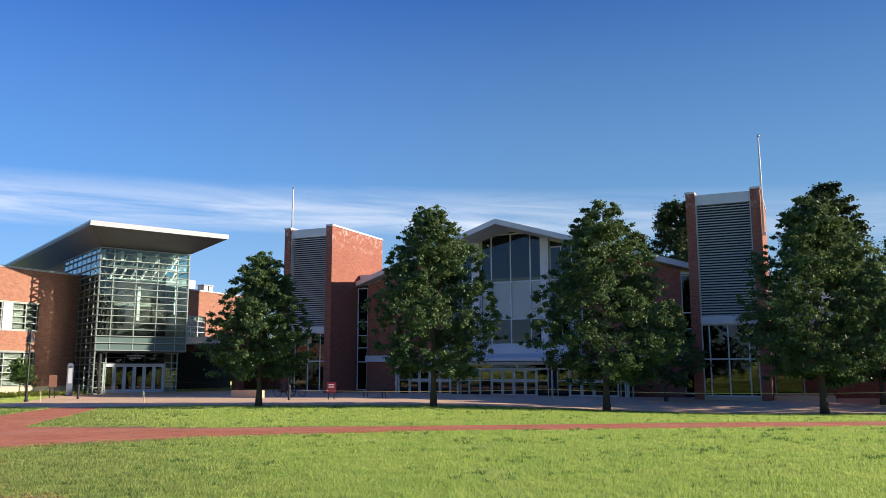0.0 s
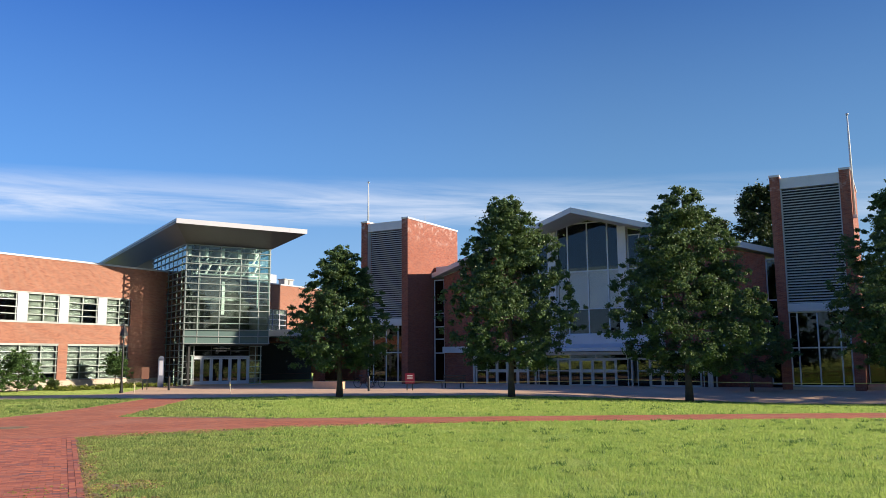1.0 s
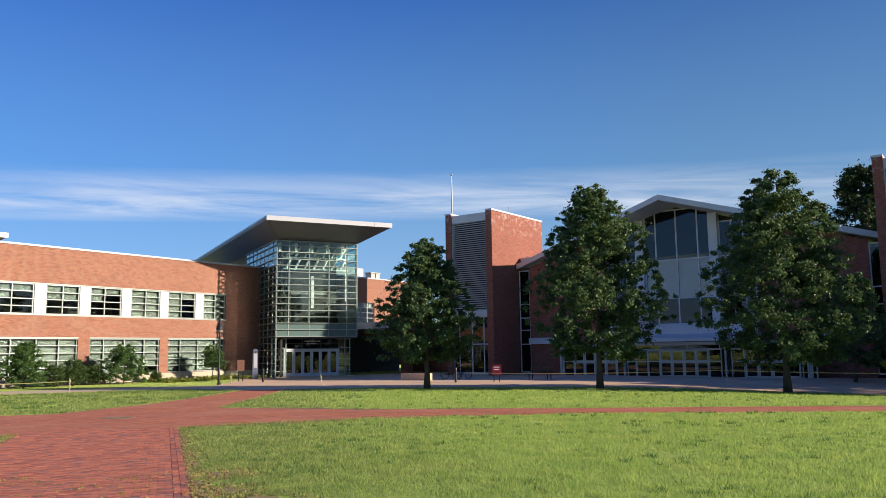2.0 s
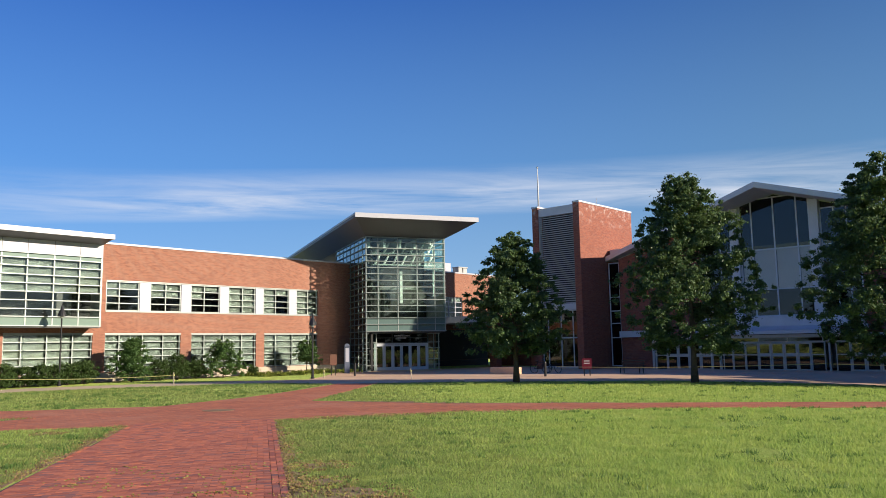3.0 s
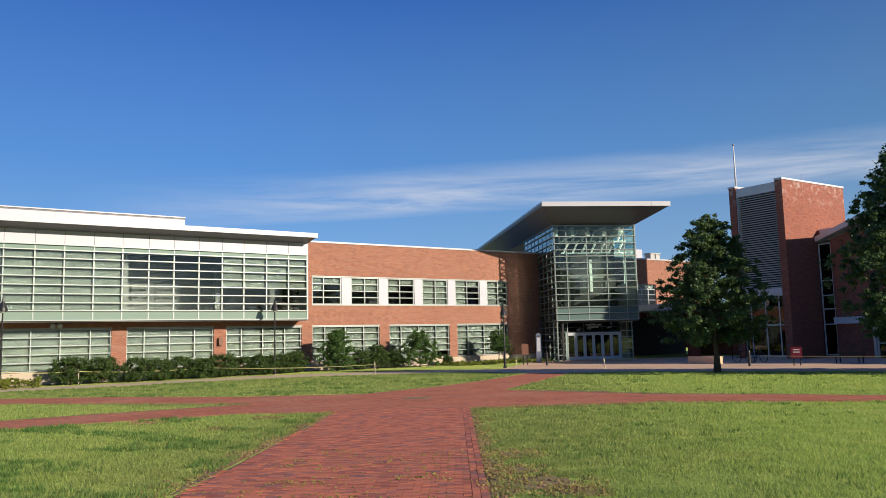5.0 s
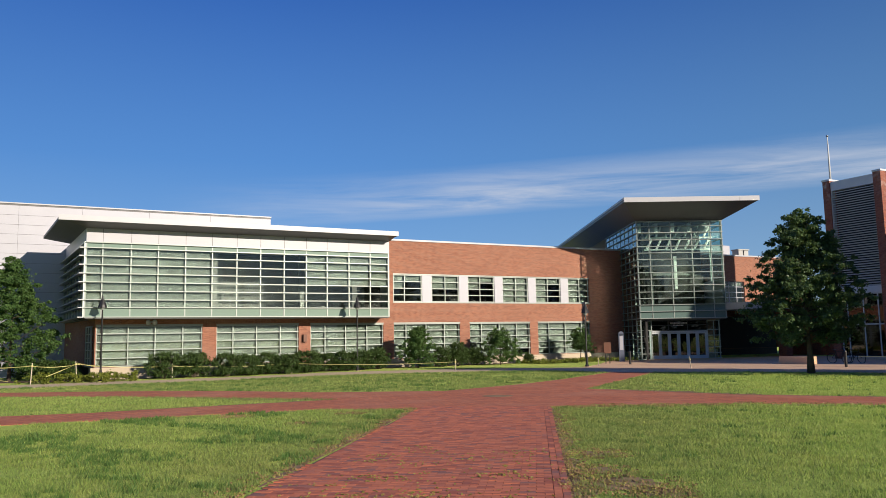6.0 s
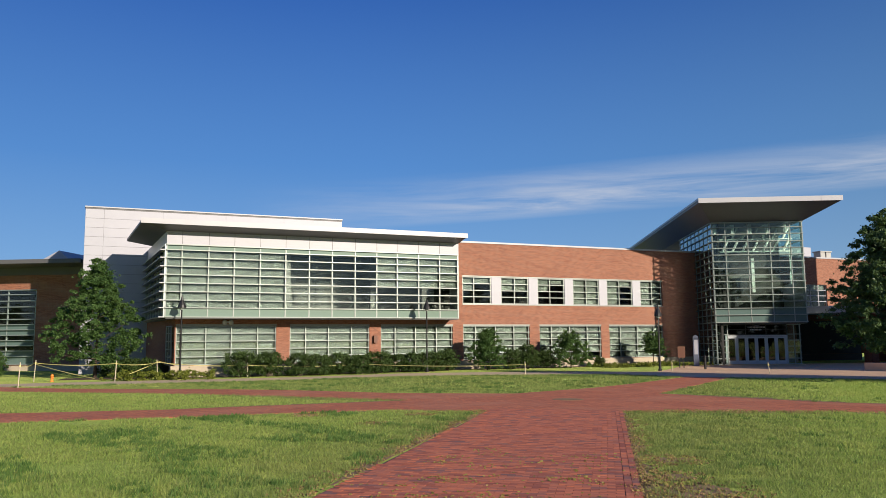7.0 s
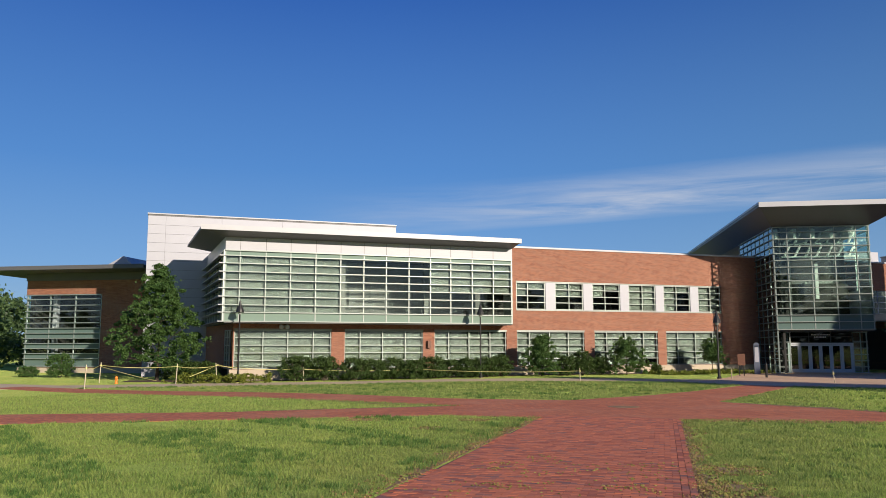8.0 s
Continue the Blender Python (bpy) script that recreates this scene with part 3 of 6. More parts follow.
# ---- the long wing ----
def long_wing():
    w = thing("academic_wing", F_WING, "two-storey red brick wing with a glazed upper bay", "building")
    y = 53.9
    top = 9.2
    low = [(24.36, 29.93, (24.36, 25.37, 27.06, 28.63, 29.93)), (30.87, 36.48, (30.87, 31.95, 33.6, 35.24, 36.48)), (37.32, 42.62, (37.32, 38.43, 40.1, 41.79, 42.62)),
           (4.0, 10.41, (4.0, 4.3, 5.85, 7.49, 9.21, 10.41)), (11.39, 16.99, (11.39, 12.47, 14.08, 15.73, 16.99)), (17.91, 23.45, (17.91, 18.99, 20.55, 22.2, 23.45))]
    zs_low = (0.42, 0.93, 1.43, 1.94, 2.46, 2.93)
    zs_up = (4.62, 5.13, 5.62, 6.13, 6.62)
    ups = [(24.36, 25.29, 26.70), (27.60, 28.76, 29.92), (30.81, 31.90, 33.17), (34.03, 35.26, 36.41), (37.25, 38.43, 39.67), (40.54, 41.69, 42.64)]
    bm = bmesh.new()
    holed(bm, 23.7, 70.0, 0.36, top, y, y + 0.4, [(a - 0.03, b + 0.03, 0.38, 2.97) for a, b, _ in low[:3]] + [(24.3, 42.7, 4.58, 6.66), (58.6, 61.6, 4.7, 6.75), (57.5, 66.0, 0.37, 3.4)])
    holed(bm, 3.9, 23.7, 0.36, 3.42, y, y + 0.4, [(a - 0.03, b + 0.03, 0.38, 2.97) for a, b, _ in low[3:]])
    part("wall", bm, M["brick"], w, "red-brown brick wall")
    part("end_wall", prism([(3.9, y + 0.402), (4.3, y + 0.402), (3.0, 63.55), (2.6, 63.55)], 0.36, 3.42), M["brick"], w, "brick return wall under the bay")
    side_window = window(w, (0.0, 0.75, 1.5), zs_low, 0.0, M["fin"], M["glass_dark"], "narrow dark window in the brick return", hdepth=0.06)
    side_window.matrix_local = pose(3.80, y + 0.75, 0, 0, 0, 97.6)
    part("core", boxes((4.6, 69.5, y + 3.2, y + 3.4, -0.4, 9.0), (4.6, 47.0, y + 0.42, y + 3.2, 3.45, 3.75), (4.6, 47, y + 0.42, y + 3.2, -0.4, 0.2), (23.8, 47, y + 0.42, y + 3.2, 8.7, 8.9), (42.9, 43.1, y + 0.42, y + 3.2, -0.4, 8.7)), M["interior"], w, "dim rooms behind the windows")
    part("plinth", boxes((23.9, 57.4, y - 0.12, y + 0.40, -0.8, 0.355), (3.7, 23.9, y - 0.12, y + 0.40, -0.9, 0.355), (3.7, 4.3, y + 0.4, y + 1.4, -0.9, 0.355)), M["plinth"], w, "buff cast-stone plinth")
    part("coping", boxes((23.6, 70.0, y - 0.06, y + 0.5, top, top + 0.13)), M["coping"], w, "white metal coping")
    part("roof", boxes((23.7, 70.0, y + 0.5, y + 22, 8.95, 9.1)), M["roof_edge"], w)
    part("lintel_course", boxes(*[(a - 0.05, b + 0.05, y - 0.012, y + 0.06, 2.975, 3.04) for a, b, _ in low], (24.3, 42.7, y - 0.012, y + 0.06, 6.665, 6.72), (24.3, 42.7, y - 0.03, y + 0.1, 4.51, 4.575)), M["frame"], w, "pale metal trim above the windows")
    for k, (a, b, xs) in enumerate(low):
        n = len(xs) - 1
        cells = [(i, j) for i in range(n) for j in range(5)]
        if k == 0:
            cells = [c for c in cells if c not in ((1, 0), (1, 1), (1, 2))]
        if k == 1:
            cells = [c for c in cells if c != (3, 0)]
        window(w, xs, zs_low, y + 0.10, M["frame"], M["glass"], "gridded window with drawn blinds", blinds=cells, hdepth=0.10)
    drawn = [((0, 3), (1, 3), (0, 2)), ((0, 3), (1, 3), (0, 2), (1, 2)), ((0, 3), (1, 3), (0, 2)), tuple((i, j) for i in (0, 1) for j in (0, 1, 2, 3)), ((0, 0), (0, 1), (0, 2), (0, 3), (1, 3)), tuple((i, j) for i in (0, 1) for j in (0, 1, 2, 3))]
    for k, xs in enumerate(ups):
        window(w, xs, zs_up, y + 0.10, M["frame"], M["glass"], "gridded window with its blinds part drawn", blinds=drawn[k], hdepth=0.06)
        if k < 5:
            part("white_panel", boxes((xs[-1] + 0.05, ups[k + 1][0] - 0.05, y + 0.03, y + 0.3, 4.585, 6.655)), M["white"], w, "white panel between two windows")
    # the glazed bay on the upper floor
    yb = 52.3
    xs = (3.17, 4.09, 5.73, 7.34, 9.01, 10.69, 12.29, 13.87, 15.49, 17.05, 18.56, 20.18, 21.80, 23.21)
    zs = (3.46, 4.04, 4.52, 5.06, 5.60, 6.13, 6.66, 7.20, 7.70, 8.03)
    sp = {(i, 0) for i in range(13)} | {(i, 8) for i in range(13)}
    bl = [(i, j) for i in range(5) for j in range(1, 8)] + [(i, j) for i in range(9, 13) for j in range(4, 8)]
    window(w, xs, zs, yb, M["frame"], M["glass"], "green glass curtain wall in a pale metal grid", bar=0.07, depth=0.12, blinds=bl, name="bay_glazing", spandrels=sp, spandrel_material=M["spandrel"], hbar=0.06, hdepth=0.12)
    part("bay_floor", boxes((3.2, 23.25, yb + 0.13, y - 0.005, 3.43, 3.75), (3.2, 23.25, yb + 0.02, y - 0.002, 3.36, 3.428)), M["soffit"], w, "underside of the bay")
    part("bay_floor_end", prism([(3.2, y), (3.88, y), (2.6, 63.5), (2.55, 63.5)], 3.36, 3.428), M["soffit"], w, "underside of the bay's end")
    part("bay_head", prism([(3.15, yb + 0.01), (23.30, yb + 0.01), (23.30, 63.5), (2.50, 63.5)], 8.075, 8.89), M["white"], w, "white panels above the bay")
    for x in xs[1:-1]:
        part("panel_joint", boxes((x - 0.012, x + 0.012, yb + 0.0, yb + 0.03, 8.09, 8.885)), M["soffit"], w)
    part("bay_end", boxes((23.25, 23.30, yb + 0.03, y - 0.002, 3.43, 8.07)), M["frame"], w)
    part("bay_room", boxes((3.6, 23.2, y + 3.0, y + 3.15, 3.8, 8.0), (10.9, 11.3, yb + 1.3, yb + 1.7, 3.76, 8.05), (17.0, 17.3, yb + 1.3, yb + 1.7, 3.76, 8.05)), M["interior_grey"], w, "grey inner wall and columns behind the bay")
    # the bay's end: glass with projecting sunshades
    xr = (0.05, 1.0, 2.6, 4.2, 5.8, 7.4, 9.0, 11.1)
    fr = window(w, xr, zs, 0.0, M["fin"], M["glass"], "glazed end of the bay", name="end_glazing", spandrels={(k, 0) for k in range(7)}, spandrel_material=M["spandrel_dark"])
    fr.matrix_local = pose(3.15, yb, 0, 0, 0, 93.3)
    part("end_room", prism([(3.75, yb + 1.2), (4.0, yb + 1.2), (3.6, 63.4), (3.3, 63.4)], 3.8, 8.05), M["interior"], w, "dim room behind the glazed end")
    for z in zs[:-1]:
        part("sunshade", prism([(2.78, yb - 0.05), (3.11, yb - 0.05), (2.45, 63.4), (2.1, 63.4)], z - 0.03, z + 0.03), M["roof_edge"], w, "projecting metal sunshade")
    # roof over the bay, thin at its edge
    pts = [(1.58, 50.9), (23.35, 50.9), (23.35, 61.0), (0.94, 61.0)]
    inner = [(3.15, yb), (23.3, yb), (23.3, 61.0), (2.65, 61.0)]
    v = [(x, q, 9.36) for x, q in pts] + [(x, q, 9.19) for x, q in pts] + [(x, q, 8.895) for x, q in inner]
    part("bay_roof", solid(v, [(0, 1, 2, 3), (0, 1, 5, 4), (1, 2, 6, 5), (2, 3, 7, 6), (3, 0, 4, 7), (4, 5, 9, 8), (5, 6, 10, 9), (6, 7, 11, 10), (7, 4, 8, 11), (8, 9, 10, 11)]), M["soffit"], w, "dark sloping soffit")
    part("bay_fascia", boxes((1.53, 23.40, 50.84, 50.895, 9.13, 9.45), (23.355, 23.40, 50.895, 61.0, 9.13, 9.45)), M["coping"], w, "thin white roof edge")
    # the white block behind the bay
    yw = 63.6
    zr = np.arange(-0.62, 12.1, 0.692)
    bm = boxes((-1.95, 17.67, yw + 0.03, yw + 12, -0.8, 11.96))
    part("block_body", bm, M["soffit"], w)
    for z in zr[:-1]:
        for a, b in ((-1.95, -0.66), (-0.66, 3.5)) if z < 9.6 else ((-1.95, -0.66), (-0.66, 3.5), (3.5, 8.2), (8.2, 12.8), (12.8, 17.67)):
            part("siding_panel", boxes((a + 0.006, b - 0.006, yw, yw + 0.028, z + 0.008, min(z + 0.684, 11.96))), M["white"], w)
    part("block_coping", boxes((-2.0, 17.72, yw - 0.03, yw + 12, 11.964, 12.05)), M["coping"], w)
    part("block_window", boxes((-1.97, -1.90, yw + 1.2, yw + 3.2, 1.5, 9.2)), M["glass_dark"], w, "tall dark window on the end of the white block")
    # the wing runs on behind the glass box, with a porch
    window(w, (58.6, 59.6, 60.6, 61.6), (4.7, 5.2, 5.72, 6.24, 6.75), y + 0.1, M["white"], M["glass"], "white gridded window", blinds=[(0, 3), (1, 3), (2, 3)])
    part("porch_roof", boxes((55.5, 67.5, y - 5.4, y - 0.005, 3.95, 4.35)), M["roof_edge"], w, "flat porch roof")
    part("porch_edge", boxes((55.4, 67.6, y - 5.5, y - 5.405, 3.9, 4.5), (55.4, 55.495, y - 5.4, y - 0.005, 3.9, 4.5)), M["coping"], w, "pale porch roof edge")
    for x in (60.9, 66.3):
        part("porch_column", boxes((x, x + 0.8, y - 4.9, y - 4.1, -0.6, 3.945)), M["brick_old"], w, "square brick column")
    part("roof_room", boxes((57.0, 61.0, y + 1.0, y + 4, 9.12, 10.35)), M["white"], w, "white roof housing")
    for x in (62.0, 62.75):
        part("roof_vent", boxes((x, x + 0.6, y + 0.8, y + 1.6, 9.12, 9.95), (x - 0.08, x + 0.68, y + 0.72, y + 1.68, 9.955, 10.05)), M["zinc"], w, "galvanised roof vent")
    # small wall lights
    lamp = part("wall_light", boxes((7.05, 7.35, y - 0.08, y - 0.002, 3.12, 3.26)), M["white"], w, "white twin floodlight")
    for x in (7.0, 7.4):
        bm = bmesh.new()
        tube(bm, [(x, y - 0.08, 3.22), (x, y - 0.16, 3.20), (x, y - 0.30, 3.14)], [0.05, 0.14, 0.16], 12)
        part("lamp_head", bm, M["old_white"], lamp, smooth=True)
    part("wall_lantern", boxes((17.3, 17.55, y - 0.25, y - 0.002, 1.75, 2.25)), M["brown"], w, "brown wall lantern")


long_wing()


# ---- glass entrance box ----
def entrance_box():
    w = thing("entrance_pavilion", F_BOX, "tall glass entrance hall under a flaring roof", "building")
    W, zt = 7.05, 11.0
    xs = (0.03, 1.07, 2.80, 4.51, 6.08, 7.0)
    zs = (3.09, 3.66, 4.18, 4.70, 5.22, 5.74, 6.27, 6.79, 7.32, 7.85, 8.38, 8.91, 9.44, 10.02, 10.55, 10.95)
    sp = {(i, j) for i in range(5) for j in (0, 1)}
    window(w, xs, zs, 0.0, M["frame"], M["glass_teal"], "green glass curtain wall with white sunshade bars", name="curtain_wall", bar=0.06, depth=0.14, spandrels=sp, spandrel_material=M["spandrel_dark"], hbar=0.05, hdepth=0.16)
    xr = (0.02, 1.2, 2.6, 4.0, 5.4, 6.8, 8.2, 9.6, 11.0)
    fr = window(w, xr, (-0.2, 0.37, 0.9, 1.45, 2.0, 2.55) + zs, 0.0, M["flank_bar"], M["glass_teal"], "glazed flank", name="side_glazing", spandrels=set(), hbar=0.05, hdepth=0.10)
    fr.matrix_local = pose(0, 0, 0, 0, 0, 90) @ Matrix.Diagonal((1, -1, 1, 1))
    part("flank_spandrel", boxes((W - 0.15, W, 0.15, 11.0, 3.07, 6.2)), M["roof_edge"], w)
    flank = part("flank_frame", boxes(*((W - 0.13, W - 0.03, y, y + 0.08, 6.2, zt) for y in (0.2, 2.8, 5.4, 8.0, 10.6)), *((W - 0.12, W - 0.04, 0.28, 10.6, z, z + 0.06) for z in (7.32, 8.38, 9.44, 10.55))), M["frame"], w, "glazed upper flank")
    p = part("pane", boxes((W - 0.09, W - 0.075, 0.15, 11.0, 6.2, zt)), M["glass_teal"], flank)
    p.visible_shadow = False
    # floors and inner structure
    part("floor_slab", boxes((0.2, W - 0.2, 1.6, 11, 3.05, 3.4), (0.2, W - 0.2, 5.0, 11, 6.9, 7.2)), M["interior_grey"], w)
    # added solid core wall behind the flank and open truss, casting the wing's lattice shadow
    part("shadow_core_wall", boxes((0.5, 0.7, 2.3, 10.7, -0.3, zt)), M["interior"], w, "dark core wall added behind the flank for its cast shadow")
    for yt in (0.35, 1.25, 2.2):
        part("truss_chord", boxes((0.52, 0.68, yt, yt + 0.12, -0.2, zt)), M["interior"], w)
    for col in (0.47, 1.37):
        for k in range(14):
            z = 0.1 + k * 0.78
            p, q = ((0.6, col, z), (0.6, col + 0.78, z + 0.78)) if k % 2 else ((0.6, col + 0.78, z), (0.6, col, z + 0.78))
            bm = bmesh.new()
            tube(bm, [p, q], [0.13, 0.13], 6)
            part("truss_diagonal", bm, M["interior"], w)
            part("shadow_truss_rung", boxes((0.54, 0.66, col, col + 0.78, z - 0.09, z + 0.09)), M["interior"], w)
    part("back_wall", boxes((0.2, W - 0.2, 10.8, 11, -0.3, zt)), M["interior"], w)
    part("inner_wall", boxes((1.2, W - 0.2, 5.0, 5.2, 7.2, zt)), M["interior"], w, "upper wall inside, near-black for room shade")
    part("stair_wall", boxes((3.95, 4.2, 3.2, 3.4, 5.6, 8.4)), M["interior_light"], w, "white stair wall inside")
    part("mezzanine_wall", boxes((1.2, W - 0.3, 4.2, 4.35, 3.4, 6.85)), M["interior"], w, "wall behind the upper landing, near-black for room shade")
    for zt0 in (8.75, 9.75):
        part("truss_chord", boxes((1.0, W - 0.3, 1.55, 1.70, zt0, zt0 + 0.10)), M["interior_light"], w, "white steel truss inside")
        for k in range(7):
            bm = bmesh.new()
            xk = 1.25 + 0.8 * k
            tube(bm, [(xk, 1.62, zt0 + 0.1), (xk + 0.45, 1.62, zt0 + 0.95)], [0.09, 0.09], 6)
            part("truss_diagonal", bm, M["interior_light"], w)
    for k in range(5):
        part("ceiling_beam", boxes((0.3 + 1.35 * k, 0.55 + 1.35 * k, 0.4, 10.7, zt - 0.9, zt - 0.15)), M["interior_light"], w)
    part("inner_column", boxes((2.0, 2.25, 3.6, 3.85, 3.4, zt)), M["interior_grey"], w)
    part("soffit", boxes((0.15, W, 0.15, 1.75, 2.96, 3.06)), M["soffit"], w)
    # recessed doors
    yd = 1.75
    zf = -0.19
    window(w, (0.0, 0.7, 1.18), (zf, 0.25, 0.72, 1.2, 1.68, 2.15, 2.9), yd - 0.7, M["frame"], M["glass_teal"], "sidelight with sunshade bars", name="sidelight", hdepth=0.15)
    window(w, (6.0, 6.55, 7.0), (zf, 0.25, 0.72, 1.2, 1.68, 2.15, 2.9), yd, M["fin"], M["glass_teal"], "sidelight with sunshade bars", name="sidelight", hdepth=0.15)
    window(w, (1.18, 2.78, 4.38, 6.0), (2.12, 2.55, 2.93), yd, M["dark_bar"], M["glass_dark"], "dark transom lights", name="transom")
    part("door_surround", boxes((1.18, 1.27, yd - 0.02, yd + 0.12, zf, 2.08), (5.91, 6.0, yd - 0.02, yd + 0.12, zf, 2.08), (1.27, 5.91, yd - 0.02, yd + 0.12, 1.98, 2.08)), M["door_white"], w, "pale metal door surround")
    for k in range(6):
        a = 1.28 + k * 0.772
        b = a + 0.762
        d = part("door", boxes((a, a + 0.13, yd, yd + 0.06, zf + 0.01, 1.97), (b - 0.13, b, yd, yd + 0.06, zf + 0.01, 1.97), (a + 0.13, b - 0.13, yd, yd + 0.06, zf + 0.01, zf + 0.27), (a + 0.13, b - 0.13, yd, yd + 0.06, 1.84, 1.97)), M["door_white"], w, "glazed double-leaf entrance door, shut")
        p = part("pane", boxes((a + 0.12, b - 0.12, yd + 0.02, yd + 0.035, zf + 0.26, 1.85)), M["glass_dark"], d)
        p.visible_shadow = False
        x = b - 0.10 if k % 2 == 0 else a + 0.06
        part("pull_handle", boxes((x, x + 0.035, yd - 0.06, yd - 0.02, 0.65, 1.05), (x, x + 0.035, yd - 0.02, yd, 0.65, 0.69), (x, x + 0.035, yd - 0.02, yd, 1.01, 1.05)), M["steel"], d, "steel pull handle")
    part("threshold", boxes((0.0, W + 0.2, yd - 0.1, yd + 0.4, -0.7, zf)), M["concrete"], w)
    part("lobby_wall", boxes((0.2, W - 0.2, yd + 3.4, yd + 3.6, -0.3, 3.0)), M["interior"], w)
    # raised lettering that cannot be read
    for z, a, b in ((2.66, 2.95, 4.25), (2.47, 3.15, 4.05)):
        x = a
        while x < b:
            s = random.uniform(0.05, 0.09)
            part("letter_bar", boxes((x, x + s, yd - 0.05, yd - 0.03, z, z + 0.11)), M["letter"], w)
            x += s + 0.035
    # roof: long, flat on top, with a soffit that rises outwards
    fx0, fx1, fy0, fy1 = -1.73, 8.75, -3.5, 30.0
    v = [(fx0, fy0, 12.33), (fx1, fy0, 12.33), (fx1, fy1, 12.33), (fx0, fy1, 12.33),
         (fx0, fy0, 12.02), (fx1, fy0, 12.02), (fx1, fy1, 12.02), (fx0, fy1, 12.02),
         (0.0, 0.0, 10.99), (W, 0.0, 10.99), (W, fy1, 10.99), (0.0, fy1, 10.99)]
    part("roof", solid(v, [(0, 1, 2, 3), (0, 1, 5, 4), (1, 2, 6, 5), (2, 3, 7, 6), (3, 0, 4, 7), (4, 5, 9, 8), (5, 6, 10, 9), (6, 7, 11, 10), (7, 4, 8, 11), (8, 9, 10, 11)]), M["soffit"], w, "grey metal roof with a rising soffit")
    part("roof_fascia", boxes((fx0 - 0.03, 7.19, fy0 - 0.05, fy0 - 0.003, 11.99, 12.36), (7.205, fx1 + 0.03, fy0 - 0.05, fy0 - 0.003, 11.99, 12.36)), M["coping"], w, "white metal roof edge")
    part("roof_edge", boxes((fx0 - 0.05, fx0 - 0.003, fy0, fy1, 12.2, 12.36), (fx1 + 0.003, fx1 + 0.05, fy0, fy1, 12.2, 12.36)), M["roof_edge"], w)


entrance_box()


# ---- the hall: two louvred towers and a gabled front ----
def tower(w, x0, x1, y, flip):
    """One brick tower with a louvred front over tall dark windows."""
    top, dep = 13.75, 8.8
    pier = 0.62
    part("tower_pier", boxes((x0, x0 + pier, y, y + 1.0, -0.6, top)), M["brick_old"], w, "brick pier")
    part("tower_pier", boxes((x1 - pier, x1, y, y + 1.0, -0.6, top)), M["brick_old"], w, "brick pier")
    for d in ((x0, x0 + 0.4, y + 1.0, y + dep, -0.6, top), (x1 - 0.4, x1, y + 1.0, y + dep, -0.6, top), (x0 + 0.4, x1 - 0.4, y + dep - 0.4, y + dep, -0.6, top)):
        part("tower_side", boxes(d), M["brick_old"], w, "brick tower wall")
    part("tower_cap", boxes((x0 - 0.05, x0 + pier + 0.02, y - 0.05, y + dep + 0.05, top, top + 0.14), (x1 - pier - 0.02, x1 + 0.05, y - 0.05, y + dep + 0.05, top, top + 0.14)), M["old_white"], w, "white coping")
    a, b = x0 + pier, x1 - pier
    part("tower_head", boxes((a + 0.003, b - 0.003, y + 0.10, y + 0.5, 12.92, top - 0.10)), M["old_white"], w, "white head panel")
    part("tower_sill", boxes((a + 0.003, b - 0.003, y + 0.06, y + 0.5, 4.66, 5.18)), M["old_white"], w, "white sill band")
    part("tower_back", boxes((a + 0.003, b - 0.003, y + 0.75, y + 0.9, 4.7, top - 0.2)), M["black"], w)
    lv = part("louvre_frame", boxes((a + 0.004, a + 0.07, y + 0.10, y + 0.5, 5.185, 12.915), (b - 0.07, b - 0.004, y + 0.10, y + 0.5, 5.185, 12.915)), M["louvre"], w, "louvre frame")
    n = 42
    pitch = (12.9 - 5.2) / n
    q = solid([(a + 0.072, y + 0.14, 0), (b - 0.072, y + 0.14, 0), (b - 0.072, y + 0.42, 0.10), (a + 0.072, y + 0.42, 0.10),
               (a + 0.072, y + 0.14, 0.06), (b - 0.072, y + 0.14, 0.06), (b - 0.072, y + 0.42, 0.12), (a + 0.072, y + 0.42, 0.12)],
              [(0, 1, 2, 3), (4, 5, 6, 7), (0, 1, 5, 4), (1, 2, 6, 5), (2, 3, 7, 6), (3, 0, 4, 7)])
    mesh = bpy.data.meshes.new("slat")
    q.to_mesh(mesh)
    q.free()
    mesh.materials.append(M["louvre"])
    for k in range(n):
        s = link_mesh("slat", mesh, None, lv)
        s.location = (0, 0, 5.2 + k * pitch)
    d = (b - a)
    xs = (a + 0.04, a + d * 0.17, a + d * 0.53, a + d * 0.86, b - 0.04) if not flip else (a + 0.04, a + d * 0.14, a + d * 0.47, a + d * 0.83, b - 0.04)
    window(w, xs, (-0.15, 2.30, 4.62), y + 0.22, M["old_white"], M["glass_dark"], "tall dark window in white bars", bar=0.09, edge=0.10)
    part("tower_base", boxes((a + 0.003, b - 0.003, y + 0.05, y + 0.6, -0.6, -0.21)), M["plinth"], w)
    part("tower_floor", boxes((a, b, y + 0.95, y + dep - 0.5, -0.5, -0.2)), M["interior"], w)
    bm = bmesh.new()
    px = x0 + 0.35 if not flip else x1 + 0.10
    tube(bm, [(px, y + 0.55, top + 0.1 if not flip else 10.8), (px, y + 0.55, 15.6), (px, y + 0.55, 17.45)], [0.085, 0.07, 0.045], 10)
    part("flagpole", bm, M["old_white"], w, "bare white flagpole", smooth=True)
    bm = bmesh.new()
    tube(bm, [(x1 - 0.2, y + 3.2, top + 0.1), (x1 - 0.2, y + 3.2, top + 0.75)], [0.02, 0.015], 6)
    part("roof_rod", bm, M["zinc"], w, smooth=True)
